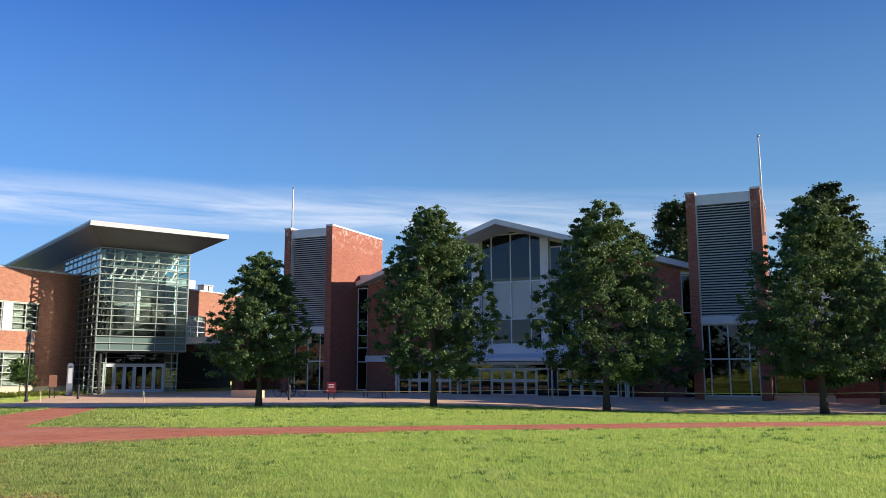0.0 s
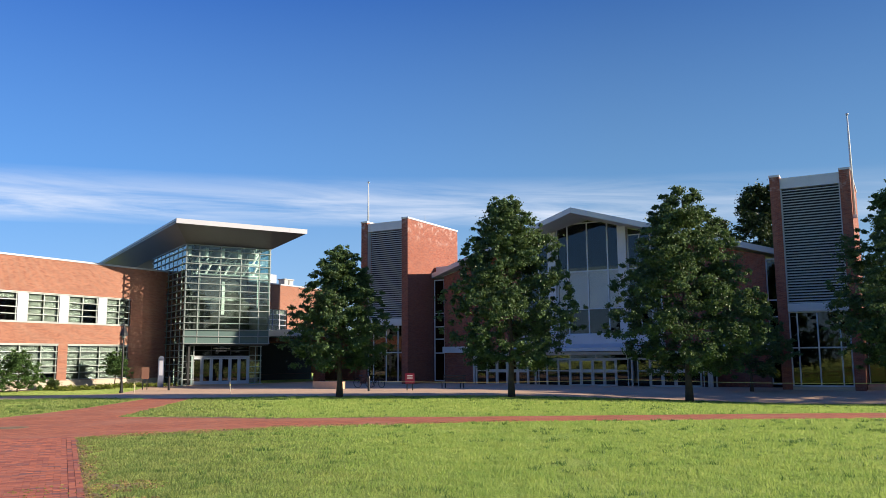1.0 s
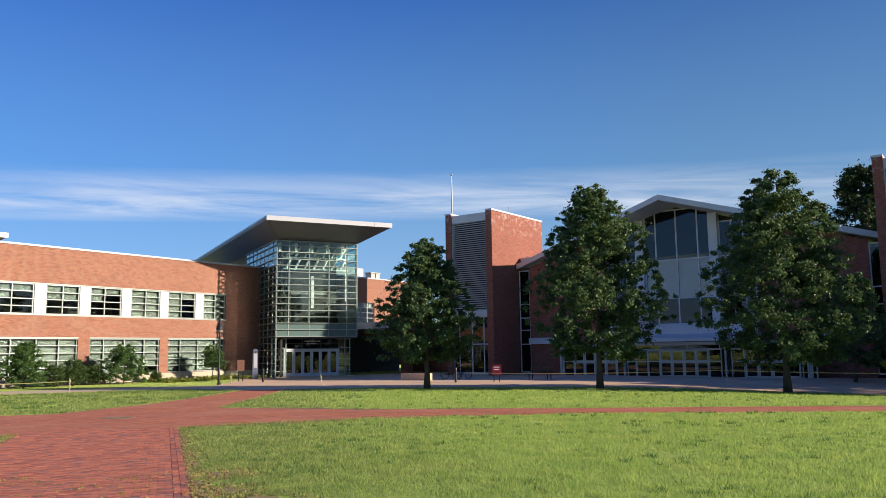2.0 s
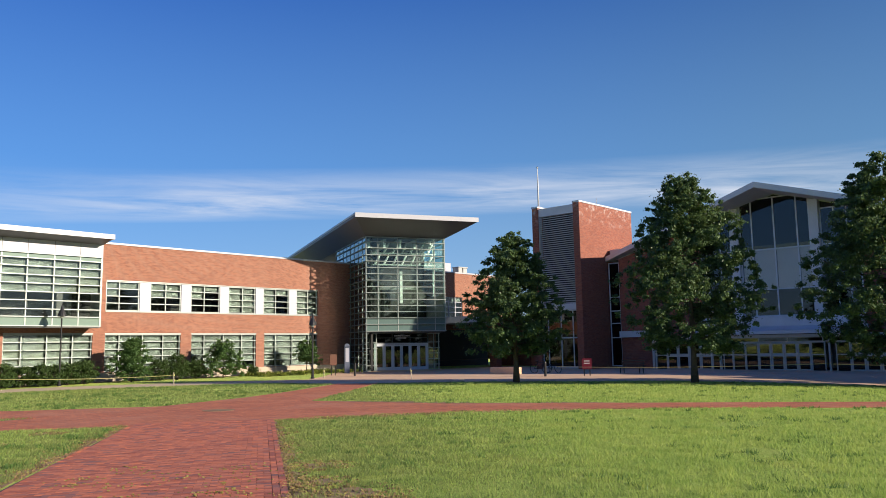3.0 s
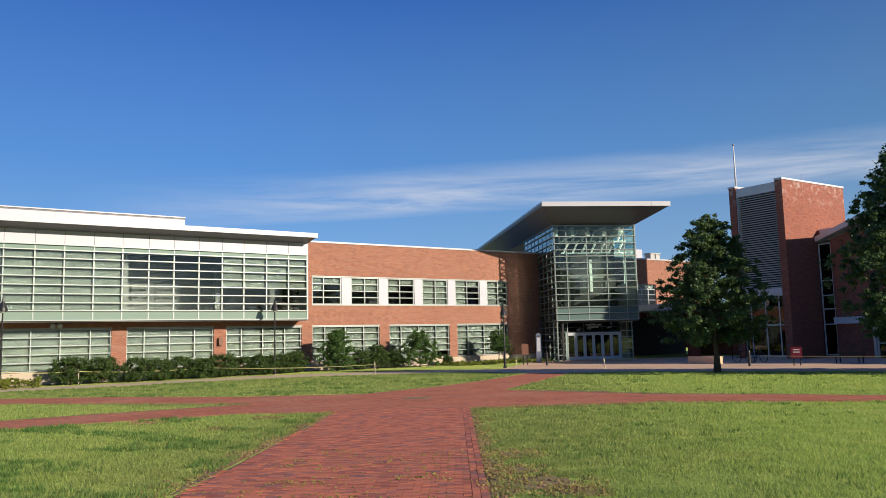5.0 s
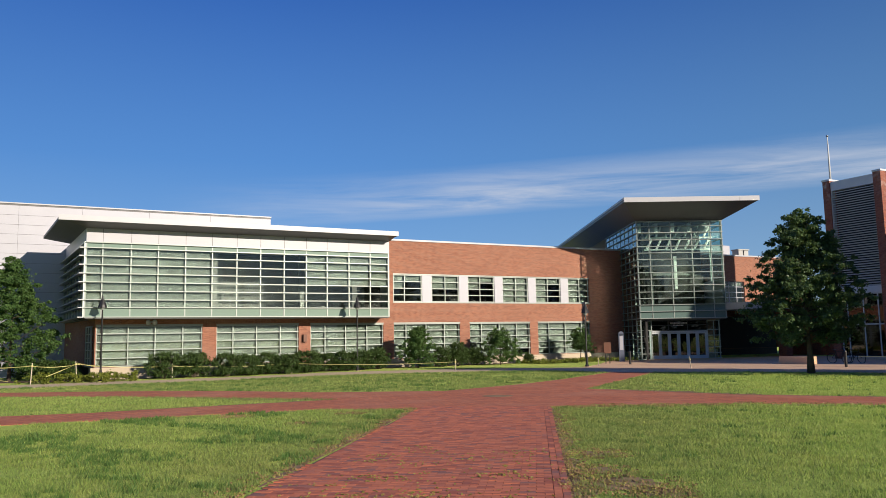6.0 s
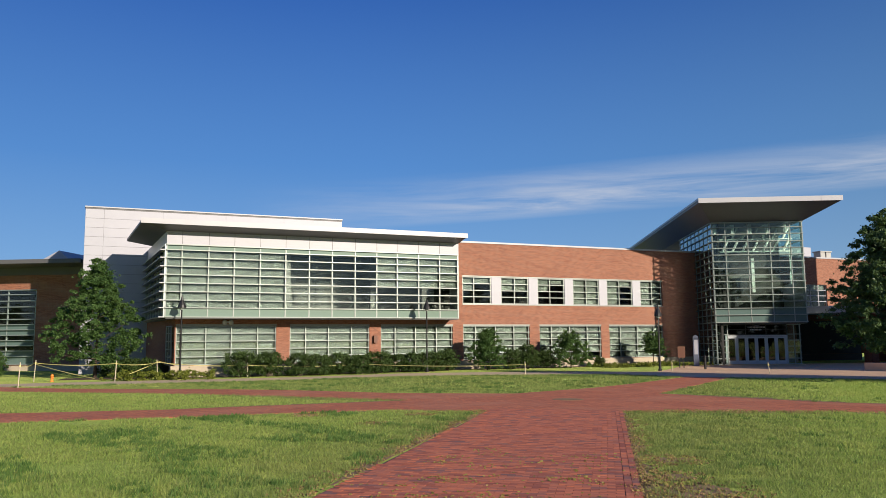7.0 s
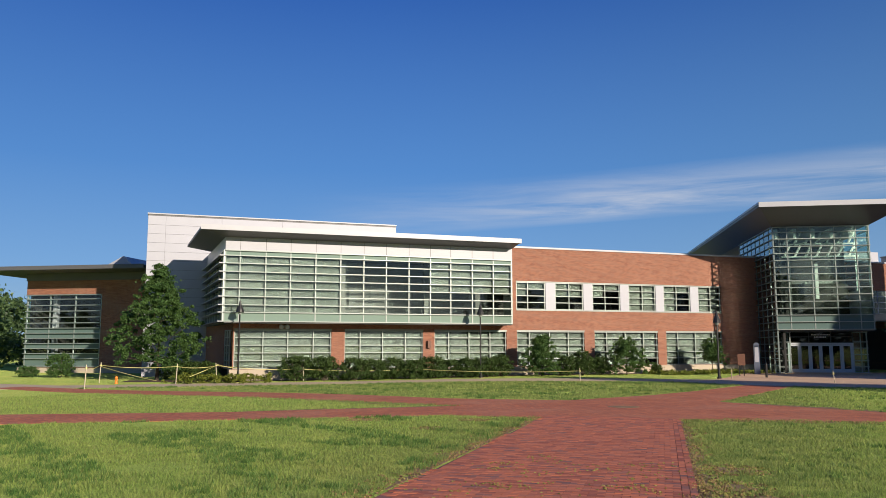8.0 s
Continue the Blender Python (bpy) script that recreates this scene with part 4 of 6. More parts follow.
    bm = bmesh.new()
    bmesh.ops.create_icosphere(bm, subdivisions=2, radius=0.10, matrix=Matrix.Translation((px, y + 0.55, 17.55)))
    part("flagpole_ball", bm, M["steel"], w, smooth=True)
    if flip:
        part("pole_bracket", boxes((x1 + 0.002, x1 + 0.25, y + 0.4, y + 0.7, 10.6, 10.8)), M["old_white"], w)


def hall():
    w = thing("assembly_hall", F_HALL, "mid-century brick hall with two louvred towers and a gable", "building")
    y = 56.43
    tower(w, -40.96, -36.07, y, False)
    tower(w, -7.0, -2.15, y, True)
    yw, c = 60.5, -21.5
    # brick side walls with tall strip windows by the towers
    for sgn in (-1, 1):
        e, s0, s1 = c + sgn * 14.45, c + sgn * 13.35, c + sgn * 5.9
        lo, hi = sorted((s0, s1))
        zo, zi = 9.0, 11.0
        pts = [(lo, yw, -0.6), (hi, yw, -0.6), (hi, yw, zi if sgn < 0 else zo), (lo, yw, zo if sgn < 0 else zi)]
        pts += [(x, q + 0.4, z) for x, q, z in pts]
        part("wall", solid(pts, [(0, 1, 2, 3), (4, 5, 6, 7), (0, 1, 5, 4), (1, 2, 6, 5), (2, 3, 7, 6), (3, 0, 4, 7)]), M["brick_old"], w, "red brick gable wall")
        xs = sorted((e + sgn * -0.06, s0 + sgn * 0.05))
        window(w, tuple(xs), (-0.15, 2.25, 3.47, 4.55, 5.74, 8.7), yw + 0.1, M["old_white"], M["glass_dark"], "tall dark strip window", bar=0.09, edge=0.1)
        # stepped white band
        a, b = sorted((s0 - sgn * 0.0, c + sgn * 9.0))
        part("white_band", boxes((a, b, yw - 0.35, yw - 0.003, 2.25, 2.78)), M["old_white"], w, "white band course")
    # central glazing
    for sgn in (-1, 1):
        xa = c + sgn * 2.62
        part("white_column", boxes((min(xa, xa + sgn * 0.68), max(xa, xa + sgn * 0.68), yw - 0.35, yw + 0.3, 2.2, 12.0)), M["old_white"], w, "white column")
        xs = tuple(sorted((c + sgn * 3.36, c + sgn * 4.25, c + sgn * 5.1, c + sgn * 5.85)))
        window(w, xs, (3.62, 5.62, 8.66, 11.3), yw, M["old_white"], M["glass_dark"], "tall dark glazing", bar=0.09, edge=0.1)
    # pale sheets behind the middle row stand in for its reflection of the horizon
    window(w, (c - 2.57, c - 1.68, c, c + 1.68, c + 2.57), (3.62, 5.62, 8.66, 12.6), yw, M["old_white"], M["glass_dark"], "tall dark glazing in white bars", bar=0.10, edge=0.1, blinds=[(k, 1) for k in range(4)], blind_material=M["curtain"], row_panes={1: M["glass_grey"]})
    part("white_fascia", boxes((c - 5.9, c + 5.9, yw - 0.9, yw - 0.003, 2.82, 3.57)), M["old_white"], w, "white panel band")
    part("canopy", solid([(c - 6.2, 58.2, 2.24), (c + 6.2, 58.2, 2.24), (c + 6.2, yw - 0.9, 2.24), (c - 6.2, yw - 0.9, 2.24), (c - 6.2, 58.2, 2.50), (c + 6.2, 58.2, 2.50), (c + 6.2, yw - 0.9, 2.83), (c - 6.2, yw - 0.9, 2.83)],
                          [(0, 1, 2, 3), (4, 5, 6, 7), (0, 1, 5, 4), (1, 2, 6, 5), (2, 3, 7, 6), (3, 0, 4, 7)]), M["old_white"], w, "sloping canopy over the doors")
    # entrance row
    yd = 58.9
    L, R = c - 9.35, c + 9.35
    zf = -0.42
    part("entrance_roof", boxes((L - 0.1, R + 0.1, yd - 0.2, yw - 0.004, 2.0, 2.2)), M["old_white"], w, "low roof over the entrance row")
    for x in (L - 0.3, R + 0.1):
        part("entrance_end", boxes((x, x + 0.2, yd - 0.1, yw - 0.004, zf - 0.3, 2.2)), M["door_cream"], w)
    part("entrance_step", boxes((L - 0.4, R + 0.4, yd - 0.6, yw, -0.8, zf)), M["concrete"], w)
    part("entrance_back", boxes((L, R, yw + 2.8, yw + 3.0, -0.5, 2.2)), M["interior_light"], w, "lit inner wall of the lobby")

    def door(a, b):
        bars = [(a, a + 0.11, yd, yd + 0.06, zf, 1.62), (b - 0.11, b, yd, yd + 0.06, zf, 1.62)]
        for z0, z1 in ((zf, zf + 0.14), (0.62, 0.86), (1.5, 1.62)):
            bars.append((a + 0.11, b - 0.11, yd + 0.003, yd + 0.057, z0, z1))
        d = part("door", boxes(*bars), M["door_cream"], w, "cream glazed door, shut")
        for z0, z1 in ((zf + 0.13, 0.63), (0.85, 1.51)):
            part("pane", boxes((a + 0.10, b - 0.10, yd + 0.02, yd + 0.035, z0, z1)), M["glass_dark"], d).visible_shadow = False
        part("push_plate", boxes((b - 0.10, b - 0.02, yd - 0.012, yd - 0.001, 0.66, 0.82)), M["steel"], d)

    def light(a, b):
        window(w, (a, b), (zf, 0.75, 1.62), yd, M["door_cream"], M["glass_dark"], "fixed light beside the doors", name="sidelight", bar=0.08)

    for base, kinds in ((L, "lddddl"), (c - 4.0, "lllddddl"), (c + 4.2, "ldddd l")):
        x = base
        for k in kinds:
            step = {"d": 0.93, "l": 0.95, " ": 0.1}[k]
            if k == "d":
                door(x + 0.01, x + step - 0.01)
            elif k == "l":
                light(x + 0.04, x + step - 0.04)
            x += step
    window(w, (L, c - 4.0, c - 1.1, c + 1.0, c + 3.4, R), (1.68, 1.98), yd, M["door_cream"], M["glass_dark"], "transom lights", name="transom", bar=0.08)
    for x in (L - 0.05, c - 4.1, c + 3.75, R - 0.05):
        part("entrance_post", boxes((x, x + 0.12, yd - 0.08, yd + 0.1, zf, 2.0)), M["door_cream"], w)
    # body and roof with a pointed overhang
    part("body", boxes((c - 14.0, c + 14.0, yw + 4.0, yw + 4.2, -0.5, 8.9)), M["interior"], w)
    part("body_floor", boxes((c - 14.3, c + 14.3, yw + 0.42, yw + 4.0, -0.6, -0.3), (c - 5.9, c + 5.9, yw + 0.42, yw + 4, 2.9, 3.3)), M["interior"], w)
    part("link_wall", boxes((-54.5, -40.97, 66.6, 67.0, -0.6, 4.3)), M["brick_old"], w, "low brick wall closing the porch")
    eave, peak = (9.30, 13.30)
    ye, yp, yb = 60.2, 57.0, 95.0
    x0, x1 = c - 14.45, c + 14.45
    v = [(x0, ye, eave), (c, yp, peak), (x1, ye, eave), (x1, yb, eave), (c, yb, peak), (x0, yb, eave)]
    t = 0.42
    v += [(x, q, z - t) for x, q, z in v]
    part("roof", solid(v, [(0, 1, 4, 5), (1, 2, 3, 4), (6, 7, 10, 11), (7, 8, 9, 10), (0, 1, 7, 6), (1, 2, 8, 7), (2, 3, 9, 8), (3, 4, 10, 9), (4, 5, 11, 10), (5, 0, 6, 11)]), M["old_white"], w, "gabled roof with a pale pointed overhang")
    bm = solid([(c - 13.0, yw + 0.3, 9.0), (c + 13.0, yw + 0.3, 9.0), (c, yw + 0.3, 12.85), (c - 13.0, yw + 0.35, 9.0), (c + 13.0, yw + 0.35, 9.0), (c, yw + 0.35, 12.85)], [(0, 1, 2), (3, 4, 5), (0, 1, 4, 3), (1, 2, 5, 4), (2, 0, 3, 5)])
    part("gable_back", bm, M["interior"], w)
    part("roof_light", boxes((x0 + 0.05, x0 + 2.2, 60.9, 61.4, 9.0, 9.95)), M["old_white"], w, "white framed box behind the tower")
    # low wing beyond the second tower
    part("low_wing", boxes((-2.1, 34.0, 63.5, 64.0, -0.6, 4.6)), M["brick_old"], w, "low brick side wing")
    part("low_wing_roof", solid([(-2.1, 63.0, 5.0), (34, 63.0, 5.0), (34, 75, 8.2), (-2.1, 75, 8.2), (-2.1, 63.0, 4.6), (34, 63.0, 4.6), (34, 75, 7.8), (-2.1, 75, 7.8)],
                                [(0, 1, 2, 3), (4, 5, 6, 7), (0, 1, 5, 4), (1, 2, 6, 5), (2, 3, 7, 6), (3, 0, 4, 7)]), M["roof_edge"], w, "shallow grey metal roof")
    window(w, (-2.05, -0.2), (-0.3, 2.2, 4.4), 61.0, M["old_white"], M["glass_dark"], "glazed side door", name="side_door", bar=0.1)
    part("side_step", boxes((-2.1, 1.6, 57.5, 61.4, -0.8, -0.12)), M["concrete"], w, "broad concrete step")


hall()


# ---- pavilion at the far end of the wing ----
def end_pavilion():
    w = thing("end_pavilion", pose(-76.8, 21.5, -0.58, 0, 0, 37.0) @ Matrix.Scale(1.328, 4), "glazed brick pavilion under a thin flat roof", "building")
    z0 = 0.5
    xs = (0.05, 1.75, 3.6, 5.5)
    zs = (0.58, 1.08, 1.42, 1.75, 2.08, 2.42, 2.76, 3.09, 3.43, 3.81, 4.22, 4.60, 5.01, 5.30)
    bm = bmesh.new()
    holed(bm, 0.0, 9.5, z0, 6.25, 0.0, 0.4, [(0.0, 5.55, 0.52, 5.34)])
    part("wall", bm, M["brick"], w, "red brick wall")
    part("wall_end", boxes((0.0, 0.4, 0.4, 8.0, 5.34, 6.25)), M["brick"], w)
    part("plinth", boxes((-0.2, 9.5, -0.25, 0.41, -1.1, z0 - 0.004)), M["plinth"], w, "buff plinth")
    sp = {(i, j) for i in range(3) for j in (0, 1, 3, 5, 6)}
    window(w, xs, zs, 0.05, M["fin"], M["glass"], "dark green glazing with sunshade bars", name="glazing", hdepth=0.16, spandrels=sp, spandrel_material=M["spandrel_dark"], hbar=0.05)
    part("back", boxes((0.3, 9.4, 4.0, 4.2, -0.3, 6.2), (0.3, 9.4, 0.42, 4.0, 6.0, 6.2)), M["interior"], w)
    part("inner_column", boxes((1.3, 1.6, 1.0, 1.3, 0.5, 6.0)), M["white"], w)
    part("end_wall", boxes((0.02, 0.24, 0.42, 8.0, 0.5, 5.335)), M["interior"], w)
    part("frieze", boxes((-0.05, 9.6, -0.05, 0.45, 6.25, 6.75)), M["soffit"], w, "grey metal frieze")
    part("roof", boxes((-2.6, 9.7, -2.2, 9.0, 6.76, 6.98)), M["soffit"], w, "thin grey flat roof")
    part("roof_trim", boxes((-2.63, 9.73, -2.24, -2.203, 6.78, 7.03), (-2.64, -2.603, -2.2, 9.0, 6.78, 7.03)), M["soffit"], w, "grey metal roof trim")
    part("skylight", solid([(4.5, 1.0, 7.03), (7.4, 1.0, 7.03), (7.4, 5, 7.03), (4.5, 5, 7.03), (6.3, 1.0, 7.95), (6.3, 5.0, 7.95)], [(0, 1, 4), (3, 2, 5), (0, 4, 5, 3), (1, 2, 5, 4), (0, 1, 2, 3)]), M["white"], w, "small white skylight")


end_pavilion()


# ---- trees and plants ----
def leaves(name, centres, sizes, per, leaf, material, parent=None, label="", flat=0.8, seed=1):
    """Clumps of small folded leaves round the centres, as one mesh."""
    rng = np.random.default_rng(seed)
    c = np.repeat(np.asarray(centres, float), per, axis=0)
    r = np.repeat(np.asarray(sizes, float), per)
    n = len(c)
    d = rng.normal(size=(n, 3))
    d /= np.linalg.norm(d, axis=1, keepdims=True)
    p = c + d * (r * np.abs(rng.normal(0, 0.55, n)))[:, None] * np.array([1, 1, flat])
    # blades face up and outwards, each turned its own way
    u = d * 0.5 + np.array([0, 0, 0.45]) + rng.normal(size=(n, 3)) * 0.55
    u /= np.linalg.norm(u, axis=1, keepdims=True)
    a = np.cross(u, rng.normal(size=(n, 3)))
    a /= np.linalg.norm(a, axis=1, keepdims=True)
    b = np.cross(u, a)
    s = (leaf * rng.uniform(0.6, 1.25, n))[:, None]
    v = np.stack([p - a * s * 0.5, p + b * s * 0.36 + u * s * 0.12, p + a * s * 0.55, p - b * s * 0.36 + u * s * 0.12], 1).reshape(-1, 3)
    k = np.arange(n)[:, None] * 4
    f = np.concatenate([k + [0, 1, 2], k + [0, 2, 3]], 1).reshape(-1, 3)
    mesh = bpy.data.meshes.new(name)
    mesh.from_pydata(v.tolist(), [], f.tolist())
    return link_mesh(name, mesh, material, parent, label)


def broadleaf(x, y, height, width, clear, seed, label, material="oak", per=105, leaf=0.20, lean=0.0, peak=0.72, trunk=0.16, clumps=230):
    """A tree with a tapered trunk, rising limbs and a ragged crown of leaf clumps."""
    rng = random.Random(seed)
    t = thing("tree", pose(x, y, land(x, y) - 0.03), label, "tree", "trees on the lawn")
    bm = bmesh.new()
    n = 9
    wob = [(rng.gauss(0, 0.05) * i / 3, rng.gauss(0, 0.05) * i / 3) for i in range(n)]
    pts = [Vector((wob[i][0] + lean * i / n, wob[i][1], height * 0.93 * i / (n - 1))) for i in range(n)]
    rad = [trunk * (1.35 if i == 0 else 1.0) * (1 - 0.9 * i / (n - 1)) + 0.012 for i in range(n)]
    tube(bm, pts, rad, 10)
    part("trunk", bm, M["bark"], t, "rough grey-brown trunk", smooth=True)
    R = width / 2

    def reach(h):
        """The crown's half-width at the height h."""
        u = (h - clear) / (height - clear)
        if u < 0 or u > 1:
            return 0.0
        return R * min(1.0, (u / 0.18) ** 0.5 if u < 0.18 else 1.0) * (1 - max(0, (u - 0.2) / 0.82) ** 1.25) ** peak

    centres, sizes = [], []
    limbs = 26
    for k in range(limbs):
        u = (k + 0.5) / limbs
        h0 = clear * 0.9 + (height * 0.86 - clear * 0.9) * u ** 1.1
        ang = k * 2.399 + rng.uniform(-0.4, 0.4)
        length = max(0.35, reach(min(height * 0.97, h0 + 0.5)) * rng.uniform(0.72, 1.04))
        rise = length * rng.uniform(0.2, 0.55) * (0.35 + u)
        i = min(n - 2, int(h0 / (height * 0.93) * (n - 1)))
        f = h0 / (height * 0.93) * (n - 1) - i
        p0 = pts[i].lerp(pts[i + 1], f)
        d = Vector((math.cos(ang), math.sin(ang), 0))
        q = [p0, p0 + d * length * 0.35 + Vector((0, 0, rise * 0.2)), p0 + d * length * 0.7 + Vector((rng.gauss(0, 0.1), rng.gauss(0, 0.1), rise * 0.55)), p0 + d * length + Vector((0, 0, rise))]
        r0 = max(0.02, rad[i] * 0.45)
        bm = bmesh.new()
        tube(bm, q, [r0, r0 * 0.7, r0 * 0.45, 0.01], 6)
        part("limb", bm, M["bark"], t, smooth=True)
        for _ in range(max(3, int(clumps / limbs))):
            g = rng.uniform(0.35, 1.05)
            base = q[0].lerp(q[3], g) + Vector((0, 0, 0))
            off = Vector((rng.gauss(0, 0.32), rng.gauss(0, 0.32), rng.gauss(0.05, 0.28))) * (0.35 + length * 0.35)
            p = base + off
            if p.z < clear * 0.8:
                p.z = clear * 0.8 + rng.uniform(0, 0.4)
            centres.append(p)
            sizes.append(rng.uniform(0.16, 0.44) * (0.6 + 0.06 * height))
    # clumps that fill the crown between the limbs
    for _ in range(int(clumps * 0.32)):
        h = clear + (height - clear) * rng.uniform(0.04, 0.95)
        a, r = rng.uniform(0, 6.283), reach(h) * rng.uniform(0.25, 0.97) ** 0.6
        centres.append(Vector((math.cos(a) * r + lean * h / height, math.sin(a) * r, h)))
        sizes.append(rng.uniform(0.2, 0.44) * (0.6 + 0.05 * height))
    # sprays that break the outline
    for _ in range(int(clumps * 0.4)):
        h = clear + (height - clear) * rng.uniform(0.0, 0.97)
        a, r = rng.uniform(0, 6.283), reach(h) * rng.uniform(0.9, 1.13) + 0.12
        centres.append(Vector((math.cos(a) * r, math.sin(a) * r, h + rng.uniform(0, 0.35))))
        sizes.append(rng.uniform(0.1, 0.26))
    for _ in range(8):
        centres.append(Vector((rng.gauss(0, 0.18), rng.gauss(0, 0.18), height - rng.uniform(0.1, 1.0))))
        sizes.append(rng.uniform(0.2, 0.42))
    leaves("crown", centres, sizes, per, leaf, M[material], t, "dense dark green crown, sunlit on one side" if material == "oak" else "light green crown", flat=0.62, seed=seed)
    return t


broadleaf(-9.42, 41.0, 7.95, 5.5, 1.6, 11, "young oak with a rounded dark crown on the lawn", clumps=480, leaf=0.135, per=125, trunk=0.14, peak=0.9)
broadleaf(-0.49, 41.2, 10.45, 7.0, 1.7, 12, "tall oak with a full ragged crown on the lawn", clumps=600, leaf=0.135, per=125, trunk=0.15, peak=0.75)
broadleaf(8.46, 41.5, 11.08, 7.7, 1.6, 13, "oak with a full crown and pale scarred trunk on the lawn", clumps=620, leaf=0.135, per=140, trunk=0.16, peak=0.8)
broadleaf(19.7, 41.5, 11.55, 8.0, 1.85, 14, "broad oak with a dense crown at the lawn's edge", clumps=680, leaf=0.14, peak=0.85, per=140, trunk=0.18)
# oaks out of view, added to shade the plaza and the crowns' lower halves
for _x, _y, _h, _s in ((32.5, 40.5, 10.8, 40), (37.5, 46.5, 12.0, 41), (38.5, 51.5, 13.0, 42), (42.0, 58.0, 13.0, 43)):
    broadleaf(_x, _y, _h, 8.5, 1.8, _s, "unseen oak added to shade the plaza and crowns", clumps=330, leaf=0.24, per=90)
broadleaf(27.4, 50.0, 9.3, 7.0, 1.6, 44, "dark oak beside the side wing", clumps=420, leaf=0.16, per=120, trunk=0.14)
broadleaf(14.51, 52.2, 6.5, 5.05, 1.1, 15, "low dark tree before the hall", clumps=190, leaf=0.15, per=120, trunk=0.09)
broadleaf(-50.7, 22.3, 7.7, 5.9, 0.9, 16, "young tree with a light green crown by the white block", material="maple", clumps=300, leaf=0.145, per=120, trunk=0.09, peak=1.15)


def conifer(x, y, height, width, seed, label):
    """A tall pine: whorls of drooping boughs with needle tufts."""
    rng = random.Random(seed)
    t = thing("pine_tree", pose(x, y, land(x, y) - 0.05), label, "tree", "pines behind the hall")
    bm = bmesh.new()
    tube(bm, [(0, 0, 0), (0.05, 0, height * 0.5), (0, 0.05, height)], [0.4, 0.25, 0.03], 9)
    part("trunk", bm, M["bark"], t, "dark pine trunk", smooth=True)
    centres, sizes = [], []
    h = height * 0.25
    while h < height * 0.98:
        u = (h - height * 0.25) / (height * 0.75)
        r = width / 2 * (1 - u) ** 0.6 + 0.4
        for k in range(7):
            a = rng.uniform(0, 6.28)
            length = r * rng.uniform(0.6, 1.1)
            for g in (0.3, 0.5, 0.7, 0.85, 1.0):
                centres.append((math.cos(a) * length * g, math.sin(a) * length * g, h + length * g * 0.25 + rng.gauss(0, 0.15)))
                sizes.append(rng.uniform(0.45, 0.8))
        h += height * 0.035
    leaves("needles", centres, sizes, 60, 0.30, M["pine"], t, "dark green needle boughs", flat=0.6, seed=seed)


conifer(25.3, 84.0, 20.4, 9.0, 21, "tall dark pine behind the hall roof")
conifer(21.6, 88.0, 17.5, 6.5, 22, "dark pine behind the hall roof")
conifer(36.5, 73.0, 19.6, 9.5, 23, "tall pine behind the side wing")
conifer(45.0, 76.0, 15.0, 8.0, 24, "pine at the end of the side wing")


def shrub(x, y, height, width, seed, label, material="hedge", per=75, leaf=0.11, category="shrub", spread=0.92):
    rng = random.Random(seed)
    t = thing("shrub", pose(x, y, land(x, y)), label, category, "shrubs along the wing")
    for k in range(5):
        a = k * 1.26 + rng.uniform(-0.3, 0.3)
        bm = bmesh.new()
        tube(bm, [(0.04 * math.cos(a), 0.04 * math.sin(a), -0.05), (width * 0.2 * math.cos(a), width * 0.2 * math.sin(a), height * 0.45), (width * 0.33 * math.cos(a), width * 0.33 * math.sin(a), height * 0.8)], [0.025, 0.018, 0.006], 5)
        part("stem", bm, M["bark"], t)
    centres, sizes = [], []
    n = int(30 + 34 * width * height * 0.6)
    for _ in range(n):
        a, u = rng.uniform(0, 6.28), rng.random() ** 0.5
        z = rng.uniform(0.12, 1.0)
        lim = (1 - abs(z - 0.5) ** 2.2 * 1.9)
        centres.append((math.cos(a) * u * width / 2 * lim * spread, math.sin(a) * u * width / 2 * lim * spread, z * height * 0.9))
        sizes.append(rng.uniform(0.16, 0.3) * (0.5 + 0.35 * height))
    leaves("foliage", centres, sizes, per, leaf, M[material], t, seed=seed)
    return t


def on_wing(s, depth):
    p = F_WING @ Vector((s, depth, 0))
    return p.x, p.y


# clipped shrubs along the wing, from the bay to the glass box
ROW = [(7.8, 1.55, 2.1), (9.6, 1.45, 1.8), (11.6, 1.35, 1.7), (12.9, 1.25, 1.6), (14.3, 1.35, 1.7), (15.6, 1.2, 1.5), (16.9, 1.35, 1.8), (18.5, 1.1, 1.5), (19.8, 1.25, 1.6), (21.1, 1.2, 1.5), (22.3, 1.35, 1.5)]
for k, (s, h, wd) in enumerate(ROW):
    x, y = on_wing(s, 51.9 + 0.3 * math.sin(k * 2.1))
    shrub(x, y, h + 0.2, wd + 0.5, 40 + k, "dark clipped evergreen shrub in the bed")
for k, (s, d, h, wd, mat, lab) in enumerate([(27.1, 51.4, 1.5, 1.6, "hedge", "dark rounded shrub in the bed"), (28.3, 51.3, 1.9, 1.7, "hedge", "dark rounded shrub in the bed"),
                                             (30.3, 52.2, 1.4, 1.7, "hedge", "low dark shrub in the bed"), (35.2, 52.3, 0.8, 1.0, "hedge", "small dark shrub in the bed"), (2.0, 55.9, 1.3, 3.0, "hedge", "dark shrub by the white block"),
                                             (0.6, 56.2, 1.3, 3.0, "hedge", "dark shrub by the white block")]):
    x, y = on_wing(s, d)
    shrub(x, y, h, wd, 70 + k, lab, mat, leaf=0.10)
for k, (s, d, h, wd, lab) in enumerate([(24.9, 51.0, 2.9, 2.6, "feathery young tree by the brick wall"), (31.9, 51.2, 2.6, 3.3, "loose young tree by the window")]):
    x, y = on_wing(s, d)
    broadleaf(x, y, h, wd, 0.25, 35 + k, lab, material="maple", per=70, leaf=0.12, clumps=150, trunk=0.035, peak=1.0)
x, y = on_wing(39.6, 51.4)
